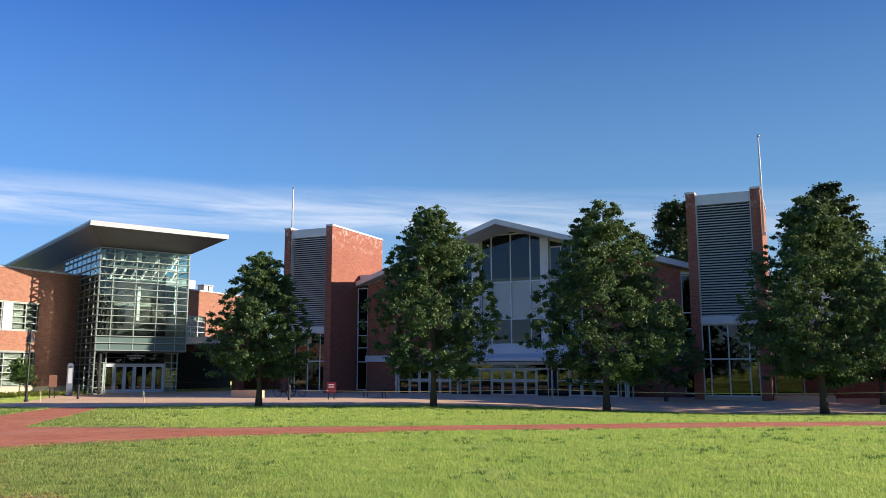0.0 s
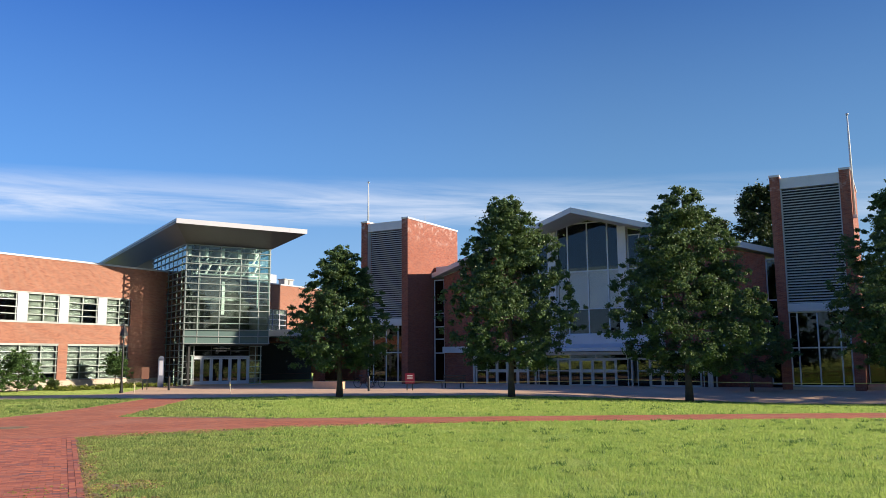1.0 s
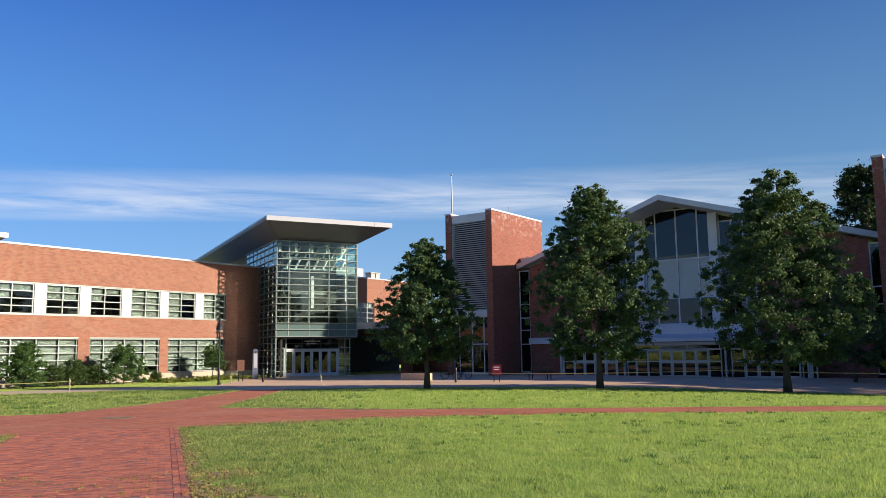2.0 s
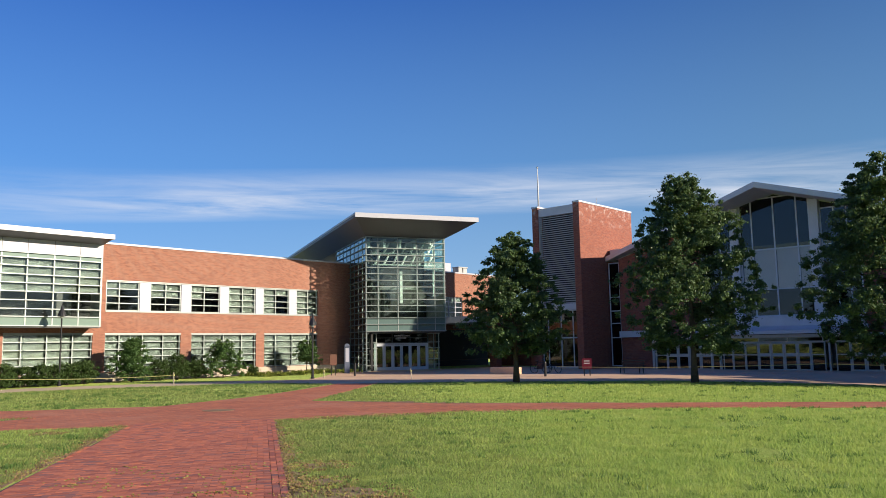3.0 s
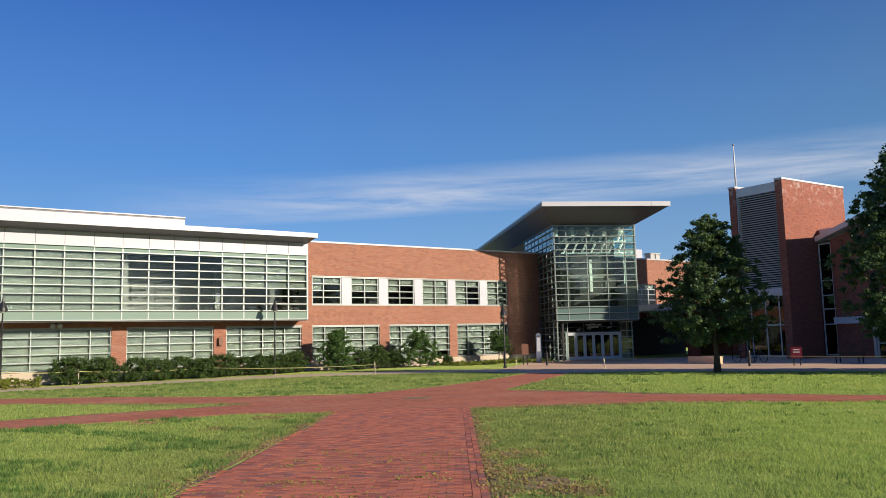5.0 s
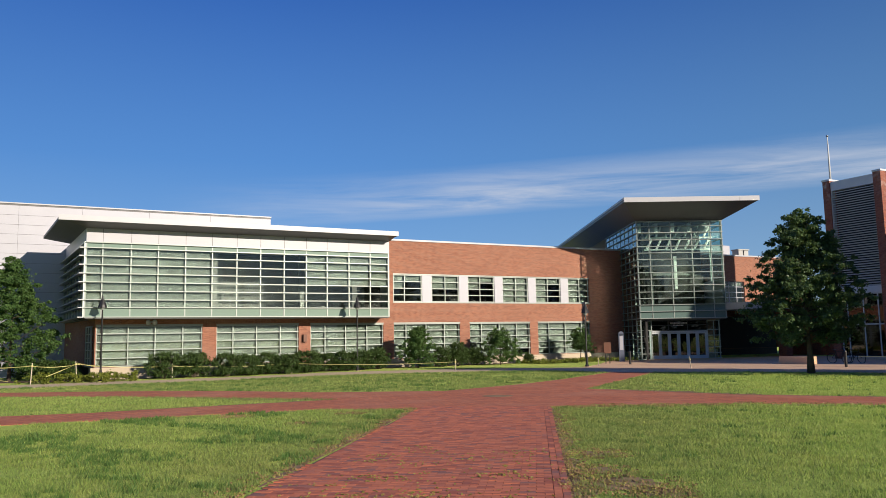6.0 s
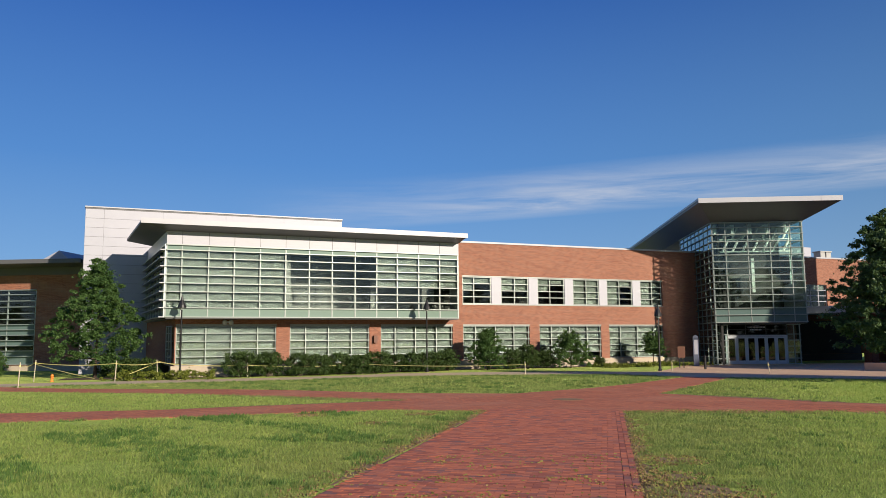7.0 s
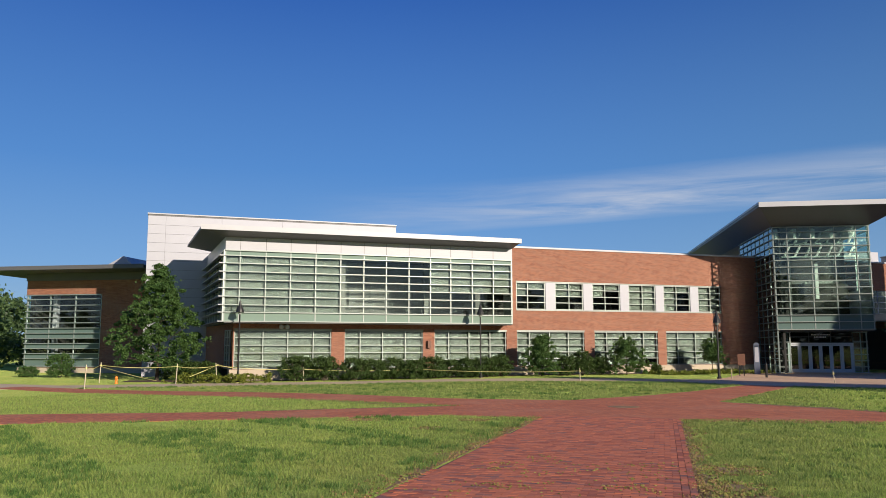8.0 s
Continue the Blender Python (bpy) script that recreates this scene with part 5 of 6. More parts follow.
broadleaf(x, y, 2.5, 1.9, 0.9, 31, "small green tree by the last window", material="maple", per=60, leaf=0.12, clumps=90, trunk=0.035)
for k, (px, py, h, wd) in enumerate([(-61.0, 19.6, 1.8, 2.0), (-63.0, 18.0, 0.8, 1.6)]):
    shrub(px, py, h, wd, 90 + k, "loose green shrub before the pavilion", "maple", leaf=0.10)


def bed_cover(name, spots, label, seed, height=0.35):
    rng = random.Random(seed)
    centres = [(x + rng.gauss(0, 0.3), y + rng.gauss(0, 0.3), land(x, y) + rng.uniform(0.03, height)) for x, y in spots]
    ob = leaves(name, centres, [rng.uniform(0.2, 0.35) for _ in centres], 22, 0.14, M["weed"], None, flat=0.6, seed=seed)
    tagged(ob, label, "ground cover", kind="stuff")


rg = random.Random(5)
bed_cover("daylilies", [(lambda p: (p.x, p.y))(F_WING @ Vector((rg.uniform(0.5, 6.0), rg.uniform(49.6, 51.6), 0))) for _ in range(150)], "low yellow-green leafy ground cover", 6, 0.5)
bed_cover("bed_plants", [(lambda p: (p.x, p.y))(F_WING @ Vector((rg.uniform(34.0, 43.8), rg.uniform(49.4, 52.6), 0))) for _ in range(230)], "low yellow-green ground cover by the plinth", 7, 0.22)


def far_woods(name, az0, az1, dist, height, material, seed, label, n=60):
    rng = random.Random(seed)
    centres, sizes = [], []
    for _ in range(n):
        a, d = radians(rng.uniform(az0, az1)), dist * rng.uniform(0.95, 1.12)
        h = height * rng.uniform(0.6, 1.0)
        for k in range(16):
            z = h * rng.uniform(0.05, 1.0)
            s = (1 - (z / h) ** 2) * 2.2 + 0.4
            centres.append((math.sin(a) * d + rng.gauss(0, s), math.cos(a) * d + rng.gauss(0, s), z))
            sizes.append(rng.uniform(0.7, 1.4))
    ob = leaves(name, centres, sizes, 26, 0.5, M[material], None, seed=seed)
    tagged(ob, label, "woods", kind="stuff")


far_woods("distant_trees", -84, -73.5, 112, 9.2, "oak", 51, "dark distant tree line", 60)
far_woods("willow", -80.5, -76.6, 92, 6.6, "willow", 52, "pale weeping willow beyond the pavilion", 7)
# two unseen tree lines, their heights chosen for what the windows mirror
far_woods("unseen_trees_behind", 105, 214, 75, 18, "oak", 53, "unseen tall tree line, there to darken glass reflections", 120)
far_woods("unseen_low_trees_behind", 214, 255, 80, 8, "oak", 54, "unseen low tree line, leaving sky in the hall's reflections", 35)


# ---- small things ----
def lamp_post(x, y, height, label):
    t = thing("street_lamp", pose(x, y, land(x, y)), label, "street lamp", "lamp posts along the walk")
    bm = bmesh.new()
    tube(bm, [(0, 0, 0), (0, 0, 0.12), (0, 0, 0.16), (0, 0, 0.7)], [0.13, 0.13, 0.09, 0.07], 12)
    part("base", bm, M["black"], t)
    bm = bmesh.new()
    tube(bm, [(0, 0, 0.7), (0, 0, height - 0.8)], [0.055, 0.045], 10)
    part("post", bm, M["black"], t)
    bm = bmesh.new()
    tube(bm, [(0, 0, height - 0.8), (0, 0, height - 0.62), (0, 0, height - 0.3), (0, 0, height - 0.12), (0, 0, height)], [0.26, 0.22, 0.09, 0.05, 0.012], 12)
    part("shade", bm, M["black"], t, "black bell-shaped lamp shade")
    bm = bmesh.new()
    tube(bm, [(0, 0, height - 0.92), (0, 0, height - 0.8)], [0.10, 0.13], 10)
    part("lens", bm, M["frame"], t)
    part("foot", boxes((-0.2, 0.2, -0.2, 0.2, -0.1, 0.02)), M["concrete"], t)


for x, y, h in ((-44.98, 24.99, 5.15), (-37.93, 39.5, 5.1), (-24.7, 47.53, 4.35)):
    lamp_post(x, y, h, "black iron lamp post with a bell shade")

STAKES = [(-41.72, 14.61, 1.25), (-49.0, 18.0, 1.25), (-45.11, 21.0, 1.2), (-46.04, 24.1, 1.2), (-43.6, 28.9, 0.95), (-40.3, 35.7, 0.85), (-29.15, 38.96, 0.75), (-24.4, 48.6, 0.65), (-17.2, 46.2, 0.7)]
for k, (x, y, h) in enumerate(STAKES):
    t = thing("stake", pose(x, y, land(x, y), random.gauss(0, 3), random.gauss(0, 4)), "thin pale wooden stake in the grass", "stake", "stakes with tape")
    part("pole", boxes((-0.02, 0.02, -0.02, 0.02, -0.1, h)), M["stake"], t)
    part("tie", boxes((-0.035, 0.035, -0.035, 0.035, h - 0.22, h - 0.12)), M["yellow"], t)


def tape(p, q, sag=0.12, w=0.032):
    bm = bmesh.new()
    p, q = Vector(p), Vector(q)
    n = 14
    rows = []
    for i in range(n + 1):
        u = i / n
        c = p.lerp(q, u) + Vector((0, 0, -sag * 4 * u * (1 - u)))
        tw = math.sin(u * 9) * 0.02
        rows.append((bm.verts.new(c + Vector((tw, 0, w / 2))), bm.verts.new(c + Vector((-tw, 0, -w / 2)))))
    for a, b in zip(rows, rows[1:]):
        bm.faces.new((a[0], b[0], b[1], a[1]))
    ob = part("barrier_tape", bm, M["yellow"])
    md = ob.modifiers.new("thickness", "SOLIDIFY")
    md.thickness = 0.002
    tagged(ob, "yellow barrier tape strung between stakes", "tape", "stakes with tape")


for (a, b) in zip(STAKES[:6], STAKES[1:7]):
    tape((a[0], a[1], land(a[0], a[1]) + a[2] - 0.17), (b[0], b[1], land(b[0], b[1]) + b[2] - 0.17))
tape((-49.0, 18.0, 0.7), (-44.6, 19.6, -0.1), 0.05)
tape((-45.11, 21.0, -0.2), (-46.04, 24.1, 0.7), 0.05)
tape((-46.04, 24.1, 0.75), (-44.98, 24.99, 0.5), 0.05)
tape((-9.0, 50.5, 0.35), (6.0, 46.5, 0.5), 0.1)
tape((6.0, 46.5, 0.5), (24.0, 42.0, 0.45), 0.15)


def hydrant(x, y):
    t = thing("fire_hydrant", pose(x, y, land(x, y)) @ Matrix.Scale(0.62, 4), "small orange fire hydrant in the grass", "hydrant")
    bm = bmesh.new()
    tube(bm, [(0, 0, 0), (0, 0, 0.08), (0, 0, 0.1), (0, 0, 0.5), (0, 0, 0.55), (0, 0, 0.68), (0, 0, 0.75)], [0.17, 0.17, 0.12, 0.12, 0.16, 0.11, 0.03], 12)
    part("barrel", bm, M["orange"], t)
    for a in (0.0, math.pi):
        bm = bmesh.new()
        tube(bm, [(0.1 * math.cos(a), 0, 0.42), (0.22 * math.cos(a), 0, 0.42)], [0.07, 0.07], 8)
        part("outlet", bm, M["orange"], t)


hydrant(-47.4, 18.4)


def sign(name, x, y, w, h, z, material, label, turn, board=0.05, bars=0):
    t = thing(name, pose(x, y, land(x, y), 0, 0, turn), label, "sign")
    part("post", boxes((-w * 0.35, -w * 0.35 + 0.06, -0.03, 0.03, -0.1, z + h * 0.5)), M["black"], t)
    part("post", boxes((w * 0.35 - 0.06, w * 0.35, -0.03, 0.03, -0.1, z + h * 0.5)), M["black"], t)
    part("board", boxes((-w / 2, w / 2, -0.035 - board, -0.035, z, z + h)), material, t)
    for k in range(bars):
        part("text_bar", boxes((-w * 0.3, w * 0.3, -0.042 - board, -0.036 - board, z + h * (0.75 - 0.22 * k) - 0.03, z + h * (0.75 - 0.22 * k) + 0.03)), M["letter"], t)


sign("sign_board", -26.2, 53.7, 0.5, 0.8, 0.75, M["brown"], "brown notice board on two posts", 30)
sign("sign_board", -7.1, 50.9, 0.6, 0.65, 0.45, M["magenta"], "crimson notice board with pale lines", 5, bars=2)

t = thing("bollard_sign", pose(-26.9, 57.6, land(-26.9, 57.6), 0, 0, 30), "slim blue and white information pillar", "pillar")
part("shaft", boxes((-0.2, 0.2, -0.1, 0.1, -0.1, 2.15)), M["blue"], t)
bm = bmesh.new()
tube(bm, [(0, -0.1, 2.15), (0, 0.1, 2.15)], [0.2, 0.2], 16)
part("top", bm, M["blue"], t, "rounded top")
part("panel", boxes((-0.13, 0.13, -0.112, -0.102, 0.9, 2.0)), M["white"], t, "white lettered panel")

for x, y in ((-23.9, 52.5), (-9.6, 50.0)):
    t = thing("bollard", pose(x, y, land(x, y)), "short dark bollard on the plaza", "bollard", "bollards on the plaza")
    bm = bmesh.new()
    tube(bm, [(0, 0, -0.1), (0, 0, 0.85), (0, 0, 0.93), (0, 0, 0.97)], [0.08, 0.08, 0.06, 0.02], 12)
    part("shaft", bm, M["black"], t)


def bench(x, y, turn):
    t = thing("bench", pose(x, y, land(x, y), 0, 0, turn), "dark slatted metal bench on the plaza", "bench")
    for k in range(5):
        part("seat_slat", boxes((-0.9, 0.9, -0.25 + k * 0.1, -0.17 + k * 0.1, 0.44, 0.47)), M["black"], t)
    for k in range(4):
        part("back_slat", boxes((-0.9, 0.9, 0.28, 0.31, 0.52 + k * 0.1, 0.59 + k * 0.1)), M["black"], t)
    for sx in (-0.75, 0.7):
        part("leg", boxes((sx, sx + 0.05, -0.22, 0.3, 0.38, 0.437), (sx, sx + 0.05, -0.22, -0.17, -0.02, 0.38), (sx, sx + 0.05, 0.25, 0.3, -0.02, 0.38), (sx, sx + 0.05, 0.312, 0.35, 0.38, 0.92)), M["black"], t)


bench(-4.7, 55.0, -25)
t = thing("stone_block", pose(-13.4, 55.0, land(-13.4, 55.0), 0, 0, -25), "pale concrete seat block on the plaza", "seat wall")
part("block", boxes((-1.2, 1.2, -0.3, 0.3, -0.1, 0.5)), M["concrete"], t)


def bike(x, y, turn):
    t = thing("bicycle", pose(x, y, land(x, y), 8, 0, turn), "dark bicycle parked under the oak", "bicycle")
    for sx in (-0.5, 0.5):
        bm = bmesh.new()
        ring = [(sx + 0.33 * math.cos(a), 0, 0.34 + 0.33 * math.sin(a)) for a in np.linspace(0, 2 * math.pi, 19)]
        tube(bm, ring, [0.022] * 19, 6)
        part("wheel", bm, M["black"], t)
    for p, q in (((-0.5, 0, 0.34), (-0.1, 0, 0.34)), ((-0.1, 0, 0.34), (0.4, 0, 0.8)), ((-0.2, 0, 0.85), (-0.1, 0, 0.34)), ((-0.17, 0, 0.75), (0.4, 0, 0.8)), ((0.5, 0, 0.34), (0.36, 0, 0.98)), ((-0.5, 0, 0.34), (-0.17, 0, 0.75))):
        bm = bmesh.new()
        tube(bm, [p, q], [0.018, 0.018], 6)
        part("frame_tube", bm, M["black"], t)
    part("saddle", boxes((-0.32, -0.08, -0.06, 0.06, 0.85, 0.9)), M["black"], t)
    part("handlebar", boxes((0.33, 0.37, -0.28, 0.28, 0.97, 1.0)), M["black"], t)


bike(-11.3, 57.0, -20)
bike(-10.4, 57.3, -35)


# ---- grass blades on the near lawns ----
def inside(px, py, poly):
    hit = np.zeros(len(px), bool)
    for (x0, y0), (x1, y1) in zip(poly, poly[1:] + poly[:1]):
        if y0 != y1:
            hit ^= ((y0 > py) != (y1 > py)) & (px < (x1 - x0) * (py - y0) / (y1 - y0) + x0)
    return hit


# worn spots where the soil lies bare: x, y, radius
BARE = [(-5.75, 11.4, 0.5), (-4.35, 9.2, 0.8), (-5.05, 9.95, 0.5), (-3.7, 8.9, 0.4), (-9.6, 19.75, 0.6), (-8.5, 20.45, 0.55), (-10.2, 18.95, 0.4), (-7.3, 21.1, 0.4), (-14.3, 14.6, 0.42), (-13.5, 12.3, 0.4), (-16.3, 12.6, 0.5)]


# the walks' edges along which feet have thinned the grass: two ends and the worn width
WORN_EDGES = [((-10.86, 18.75), (0.9, -0.8), 0.42), ((-13.69, 16.61), (-3.3, -1.6), 0.45), ((-10.86, 18.75), (-6.97, 21.95), 0.9), ((-6.97, 21.95), (0.0, 24.2), 0.45), ((-13.69, 16.61), (-15.99, 15.1), 0.8),
              ((-15.99, 15.1), (-18.55, 10.0), 0.5), ((-8.02, 25.2), (-13.67, 26.02), 1.0), ((-8.02, 25.2), (0.0, 26.45), 0.6), ((-17.65, 22.9), (-21.37, 20.4), 0.5)]


def is_bare(x, y, rng):
    """Where the soil shows: ragged spots, and a broken strip along the walks."""
    wave = np.array([noise.noise((a * 1.3, b * 1.3, 5.0)) + 0.5 * noise.noise((a * 4.0, b * 4.0, 7.0)) for a, b in zip(x, y)])
    hit = np.zeros(len(x), bool)
    for cx, cy, r in BARE:
        hit |= np.hypot(x - cx, y - cy) < r * (0.85 + 0.7 * wave)
    for (ax, ay), (bx, by), width in WORN_EDGES:
        dx, dy = bx - ax, by - ay
        u = np.clip(((x - ax) * dx + (y - ay) * dy) / (dx * dx + dy * dy), 0, 1)
        hit |= np.hypot(x - ax - u * dx, y - ay - u * dy) < width * (0.45 + 1.1 * wave)
    return hit & (rng.random(len(x)) < 0.74)


def soil_patches():
    rng = random.Random(88)
    for k, (cx, cy, r) in enumerate(BARE):
        ring = []
        for i in range(36):
            a = i / 36 * 2 * math.pi
            q = 0.75 * r * (0.8 + 0.5 * noise.noise((cx + math.cos(a) * 1.7, cy + math.sin(a) * 1.7, k))) * rng.uniform(0.85, 1.1)
            ring.append((cx + q * math.cos(a), cy + q * math.sin(a)))
        draped("bare_patch", ring, 0.0055 + 0.0003 * k, M["soil"], "worn patch of bare dark soil in the lawn", "soil", thick=0.03, step=3.0)


soil_patches()


def soil_litter():
    """Crumbs of soil, dry blades and small leaves over the worn ground."""
    rng = random.Random(91)
    spots = []
    for cx, cy, r in BARE:
        for _ in range(int(260 * r)):
            a, q = rng.uniform(0, 6.283), r * 1.1 * rng.random() ** 0.5
            spots.append((cx + q * math.cos(a), cy + q * math.sin(a)))
    for (ax, ay), (bx, by), width in WORN_EDGES[:5]:
        length = math.hypot(bx - ax, by - ay)
        nx, ny = -(by - ay) / length, (bx - ax) / length
        side = -1 if nx * (-12.3 - ax) + ny * (17.7 - ay) > 0 else 1
        for _ in range(int(length * 45)):
            u, v = rng.random(), side * abs(rng.gauss(0, 0.55)) * width
            spots.append((ax + u * (bx - ax) + nx * v, ay + u * (by - ay) + ny * v))
    for name, share, material, leaf, label in (("soil_crumbs", 0, "soil", 0.035, "loose crumbs of brown soil on the worn ground"), ("dry_litter", 1, "moss", 0.03, "dry yellow-green litter on the worn ground")):
        centres = [(x, y, land(x, y) + 0.012) for i, (x, y) in enumerate(spots) if i % 2 == share]
        ob = leaves(name, centres, [0.09] * len(centres), 6, leaf, M[material], None, flat=0.12, seed=92 + share)
        tagged(ob, label, "litter", kind="stuff")


soil_litter()



def blades(name, poly, density, height, seed, label):
    """Single blades of grass over one stretch of lawn, thinner with distance."""
    rng = np.random.default_rng(seed)
    xs, ys = [p[0] for p in poly], [p[1] for p in poly]
    n = int((max(xs) - min(xs)) * (max(ys) - min(ys)) * density)
    x, y = rng.uniform(min(xs), max(xs), n), rng.uniform(min(ys), max(ys), n)
    keep = inside(x, y, poly) & (rng.random(n) < np.clip(13.0 / np.hypot(x, y), 0, 1) ** 1.5)
    # bare, worn spots
    worn = np.array([noise.noise((a * 0.55, b * 0.55, 3.0)) for a, b in zip(x[keep], y[keep])])
    thin = worn < 0.25 + 0.45 * rng.random(len(worn))
    x, y = x[keep][thin], y[keep][thin]
    grown = ~is_bare(x, y, rng)
    x, y = x[grown], y[grown]
    n = len(x)
    z = np.array([land(a, b) for a, b in zip(x, y)])
    far = np.clip(np.hypot(x, y) / 11.0, 0.8, 4.0)
    clump = np.array([noise.noise((p * 2.4, q * 2.4, 1.0)) for p, q in zip(x, y)])
    h, w = height * rng.uniform(0.5, 1.3, n) * (1.05 + 0.9 * clump), 0.006 * far * rng.uniform(0.7, 1.4, n)
    a, b = rng.uniform(0, 6.283, n), rng.uniform(0, 6.283, n)
    lean = h * rng.uniform(0.2, 1.0, n)
    v = np.stack([np.stack([x - w * np.cos(a), y - w * np.sin(a), z - 0.01], 1), np.stack([x + w * np.cos(a), y + w * np.sin(a), z - 0.01], 1),
                  np.stack([x + lean * np.cos(b), y + lean * np.sin(b), z + h], 1)], 1)
    # yellower blades with sunlight added to their colour mid-lawn; duller grass by the walks
    left = np.where(y < 16, -(x + 0.571 * y + 4.2) / 6.0, 0.0)
    lit_mask = rng.random(n) < np.clip(np.maximum((x + 0.42 * y + 0.5) / 5.0, np.minimum(left, 0.55)), 0, 1)
    for mask, kind_name, material in ((lit_mask, name + "_fresh", "blade_fresh"), (~lit_mask, name, "blade")):
        m = int(mask.sum())
        if m:
            mesh = bpy.data.meshes.new(kind_name)
            mesh.from_pydata(v[mask].reshape(-1, 3).tolist(), [], np.arange(3 * m).reshape(-1, 3).tolist())
            tagged(link_mesh(kind_name, mesh, M[material]), label, "grass", kind="stuff")


LAWN_R = [(0.92, -0.75), (-10.84, 18.78), (-6.97, 21.9), (0.0, 24.15), (14.2, 25.9), (18.0, 26.0), (8.0, 4.0)]
LAWN_L = [(-3.35, -1.6), (-13.75, 16.5), (-15.99, 15.0), (-18.55, 9.9), (-20.98, 5.4), (-22.0, 3.0)]
blades("grass_right", LAWN_R, 1600, 0.042, 1, "mown green grass in low sun")
blades("grass_left", LAWN_L, 1600, 0.042, 2, "mown green grass in low sun")

LAWN_FAR = [(-13.6, 26.15), (-8.0, 25.35), (0.0, 26.6), (15.96, 29.16), (33.8, 33.6), (36.0, 43.9), (22.2, 43.9), (6.69, 43.85), (-5.5, 42.2), (-12.8, 42.0), (-17.0, 40.3), (-15.2, 33.0)]
LAWN_STRIP = [(-18.2, 18.2), (-20.8, 11.4), (-24.1, 6.4), (-30.0, -3.0), (-37.0, 12.9), (-28.0, 15.2), (-22.8, 16.65)]
LAWN_WING = [(-17.7, 23.0), (-21.4, 20.5), (-32.6, 17.85), (-44.0, 14.2), (-40.6, 22.0), (-35.0, 33.7), (-24.0, 41.0), (-19.4, 39.9), (-18.0, 32.0), (-17.5, 27.9)]
blades("grass_far", LAWN_FAR, 800, 0.055, 3, "mown green grass before the plaza")
blades("grass_strip", LAWN_STRIP, 800, 0.055, 4, "mown green grass between two walks")
blades("grass_wing", LAWN_WING, 700, 0.055, 5, "mown green grass along the wing")


def tufts(name, poly, count, seed, label):
    """Coarser tufts that stand a little above the mown grass and throw short shadows."""
    rng = np.random.default_rng(seed)
    xs, ys = [p[0] for p in poly], [p[1] for p in poly]
    x, y = rng.uniform(min(xs), max(xs), count * 3), rng.uniform(min(ys), max(ys), count * 3)
    near = np.array([noise.noise((a * 0.3, b * 0.8, 9.0)) for a, b in zip(x, y)]) > 0.08
    keep = inside(x, y, poly) & near & ~is_bare(x, y, rng)
    x, y = x[keep][:count], y[keep][:count]
    per = 16
    x, y = np.repeat(x, per) + rng.normal(0, 0.05, len(x) * per), np.repeat(y, per) + rng.normal(0, 0.05, len(y) * per)
    n = len(x)
    z = np.array([land(a, b) for a, b in zip(x, y)])
    far = np.clip(np.hypot(x, y) / 11.0, 0.8, 3.0)
    h, w = rng.uniform(0.05, 0.105, n), 0.007 * far * rng.uniform(0.7, 1.4, n)
    a, b = rng.uniform(0, 6.283, n), rng.uniform(0, 6.283, n)
    v = np.stack([np.stack([x - w * np.cos(a), y - w * np.sin(a), z - 0.01], 1), np.stack([x + w * np.cos(a), y + w * np.sin(a), z - 0.01], 1),
                  np.stack([x + h * 0.6 * np.cos(b), y + h * 0.6 * np.sin(b), z + h], 1)], 1).reshape(-1, 3)
    mesh = bpy.data.meshes.new(name)
    mesh.from_pydata(v.tolist(), [], np.arange(3 * n).reshape(-1, 3).tolist())
    tagged(link_mesh(name, mesh, M["tuft"]), label, "grass", kind="stuff")


tufts("tufts_right", LAWN_R, 650, 11, "coarse darker tufts in the lawn")
tufts("tufts_left", LAWN_L, 2600, 12, "coarse darker tufts in the lawn")
tufts("tufts_far", LAWN_FAR, 350, 13, "coarse darker tufts in the lawn")
tufts("tufts_wing", LAWN_WING, 1100, 14, "coarse darker tufts in the lawn")


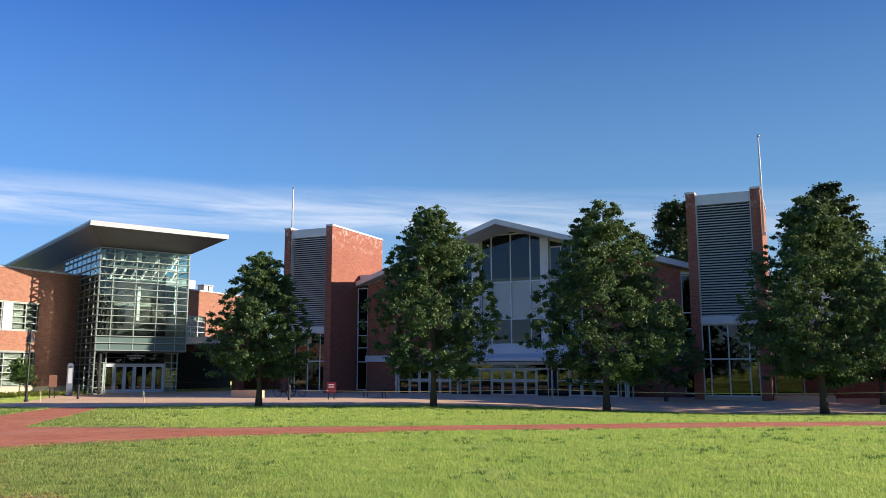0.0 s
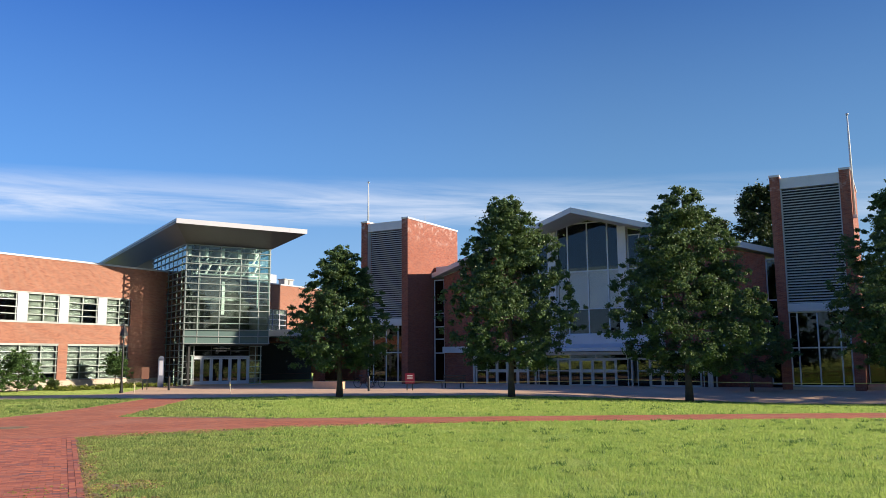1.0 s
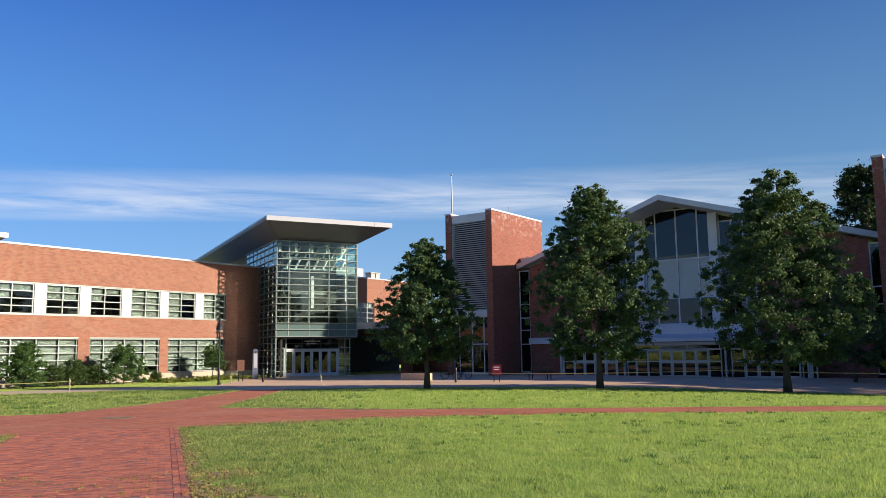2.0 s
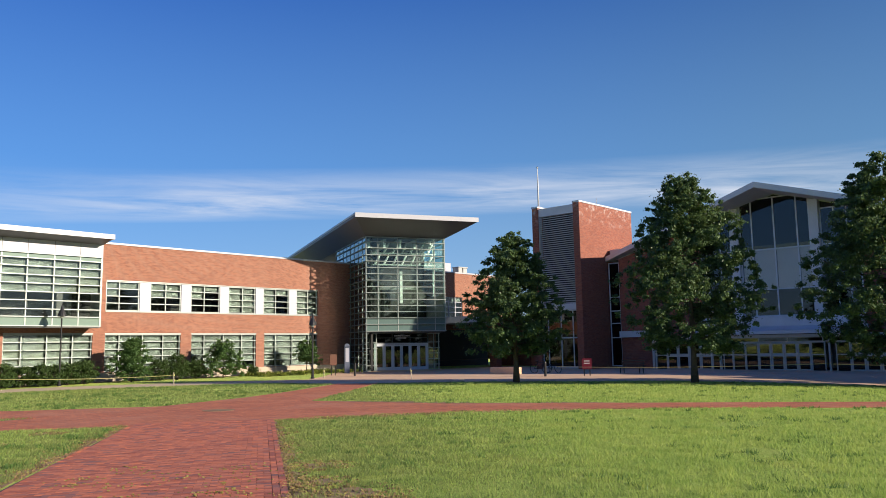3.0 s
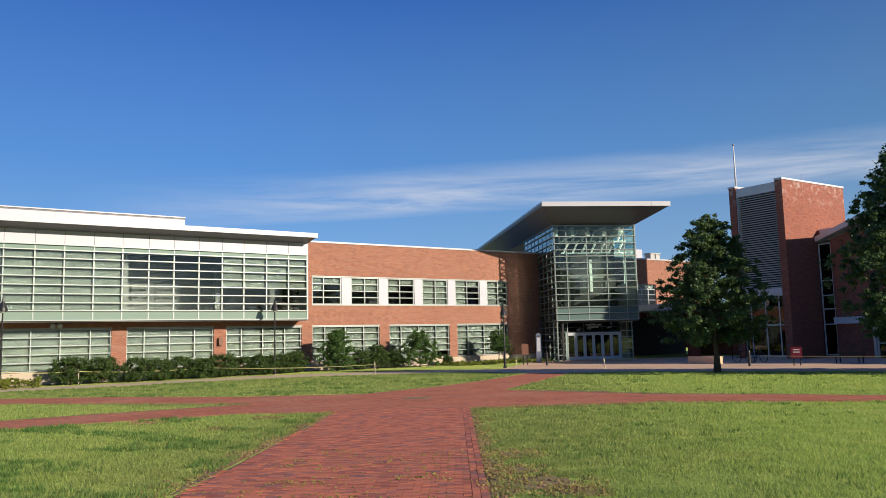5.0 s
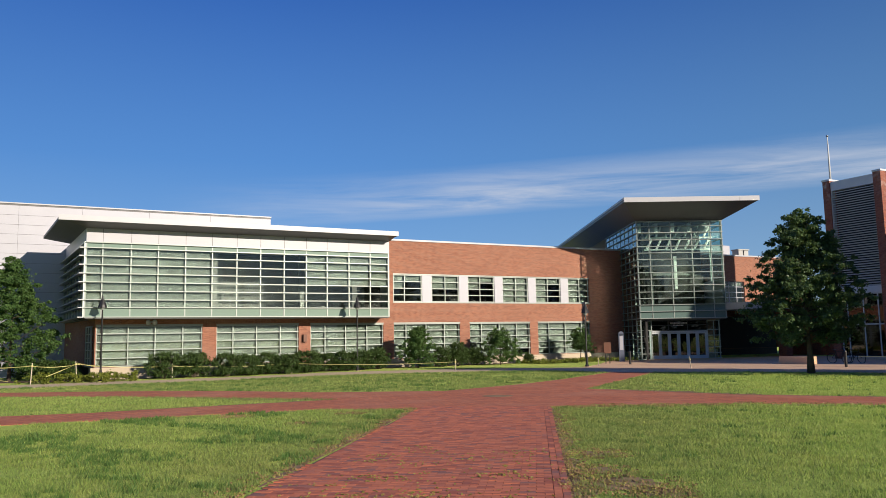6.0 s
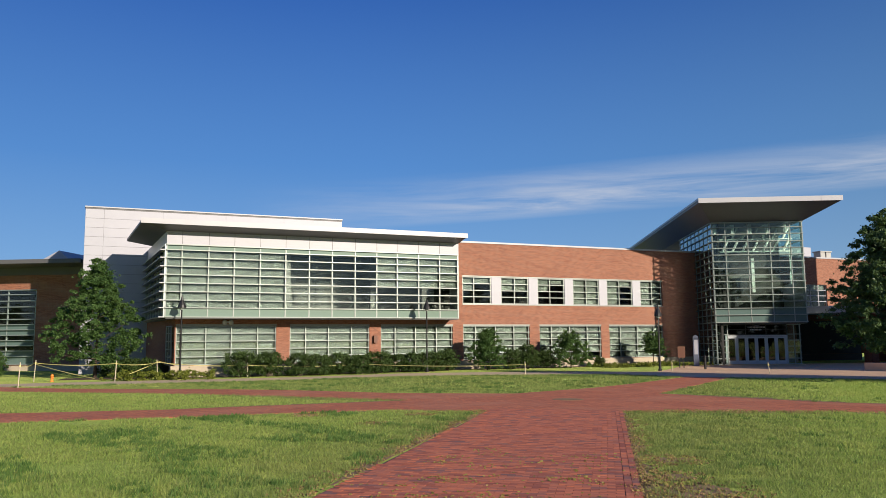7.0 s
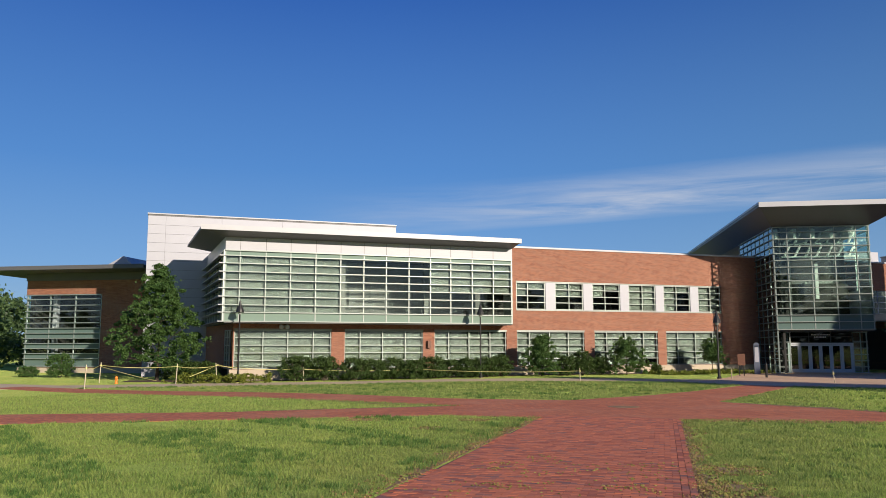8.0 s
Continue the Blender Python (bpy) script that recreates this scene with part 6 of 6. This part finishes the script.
# ---- bricks of the main walk ----
def main_walk():
    """Running courses across the walk with soldier courses along its edges."""
    walk_ob = bpy.data.objects["path_main"]
    a, b = Vector((0.9, -0.8)), Vector((-10.86, 18.75))
    d = (b - a).normalized()
    nrm = Vector((d.y, -d.x)) * -1.0
    total = (b - a).length
    rng = random.Random(9)

    def width_at(u):
        # the far edge converges slightly with the near one
        c, e = Vector((-3.2, -1.6)), Vector((-13.69, 16.61))
        q = a + d * u
        f = (e - c).normalized()
        den = f.x * nrm.y - f.y * nrm.x
        r = q - c
        return abs((f.x * r.y - f.y * r.x) / den)

    L, W, J = 0.203, 0.101, 0.006
    mesh = bpy.data.meshes.new("brick")
    bm = boxes((-L / 2 + J / 2, L / 2 - J / 2, -W / 2 + J / 2, W / 2 - J / 2, -0.03, 0.0))
    for v in bm.verts:
        if v.co.z > -0.01:
            v.co.x *= 0.985
            v.co.y *= 0.97
    bm.to_mesh(mesh)
    bm.free()
    mesh.materials.append(M["paver"])
    near, verts, faces = 0, [], []
    base = np.array([v.co for v in mesh.vertices])
    polys = [tuple(p.vertices) for p in mesh.polygons]
    yaw0 = math.atan2(nrm.y, nrm.x)

    def lay(u, v, turn, wob=0.0015, half=False):
        nonlocal near
        p = a + d * u + nrm * v
        z = land(p.x, p.y) + 0.014 + rng.gauss(0, wob)
        m = pose(p.x, p.y, z, rng.gauss(0, 0.5), rng.gauss(0, 0.4), math.degrees(yaw0) + turn + rng.gauss(0, 0.5))
        if near < 300 and 10.4 < u < 13.2 and not half:
            near += 1
            ob = new("brick", mesh)
            ob.parent = walk_ob
            ob.matrix_world = m
        else:
            k = len(verts)
            r = np.array(m.to_3x3())
            verts.extend(((base * np.array([0.5 if half else 1.0, 1, 1])) @ r.T + np.array(m.translation)).tolist())
            faces.extend(tuple(i + k for i in q) for q in polys)

    row = 0
    u = -13.2
    while u < total + 0.2:
        w = width_at(u)
        # soldier courses along both edges
        v = 0.2 + L / 2 - (L / 2 if row % 2 else 0.0)
        if row % 2:
            v += L / 2
            lay(u, 0.2 + L / 4, 0, half=True)
            v += L / 2
        while v < w - 0.10:
            lay(u, v, 0)
            v += L
        if v < w + 0.04:
            lay(u, v - L / 4, 0, half=True)
        row += 1
        u += W
    u = -13.2
    while u < total + 0.1:
        lay(u, 0.05, 90)
        lay(u + L / 2, 0.149, 90)
        u += L
    m2 = bpy.data.meshes.new("bricks")
    m2.from_pydata(verts, [], faces)
    ob = link_mesh("bricks", m2, M["paver"], walk_ob)
    tagged(ob, "weathered red paving bricks", kind="stuff")


main_walk()


# ---- moss and litter in the joints ----
def moss():
    rng = random.Random(77)
    a, d = Vector((0.9, -0.8)), (Vector((-10.86, 18.75)) - Vector((0.9, -0.8))).normalized()
    nrm = Vector((-d.y, d.x))
    spots = [(10.0 + 4.6 * rng.random() ** 1.5, rng.uniform(0.4, 3.0)) for _ in range(62)]
    centres, sizes = [], []
    for u, v in spots:
        for _ in range(rng.randint(3, 12)):
            p = a + d * (u + rng.gauss(0, 0.10)) + nrm * (v + rng.gauss(0, 0.22))
            centres.append((p.x, p.y, land(p.x, p.y) + 0.016))
            sizes.append(rng.uniform(0.01, 0.03))
    ob = leaves("moss", centres, sizes, 8, 0.03, M["moss"], None, flat=0.3, seed=78)
    tagged(ob, "yellow-green moss tufts between the paving bricks", "moss", kind="stuff")


moss()
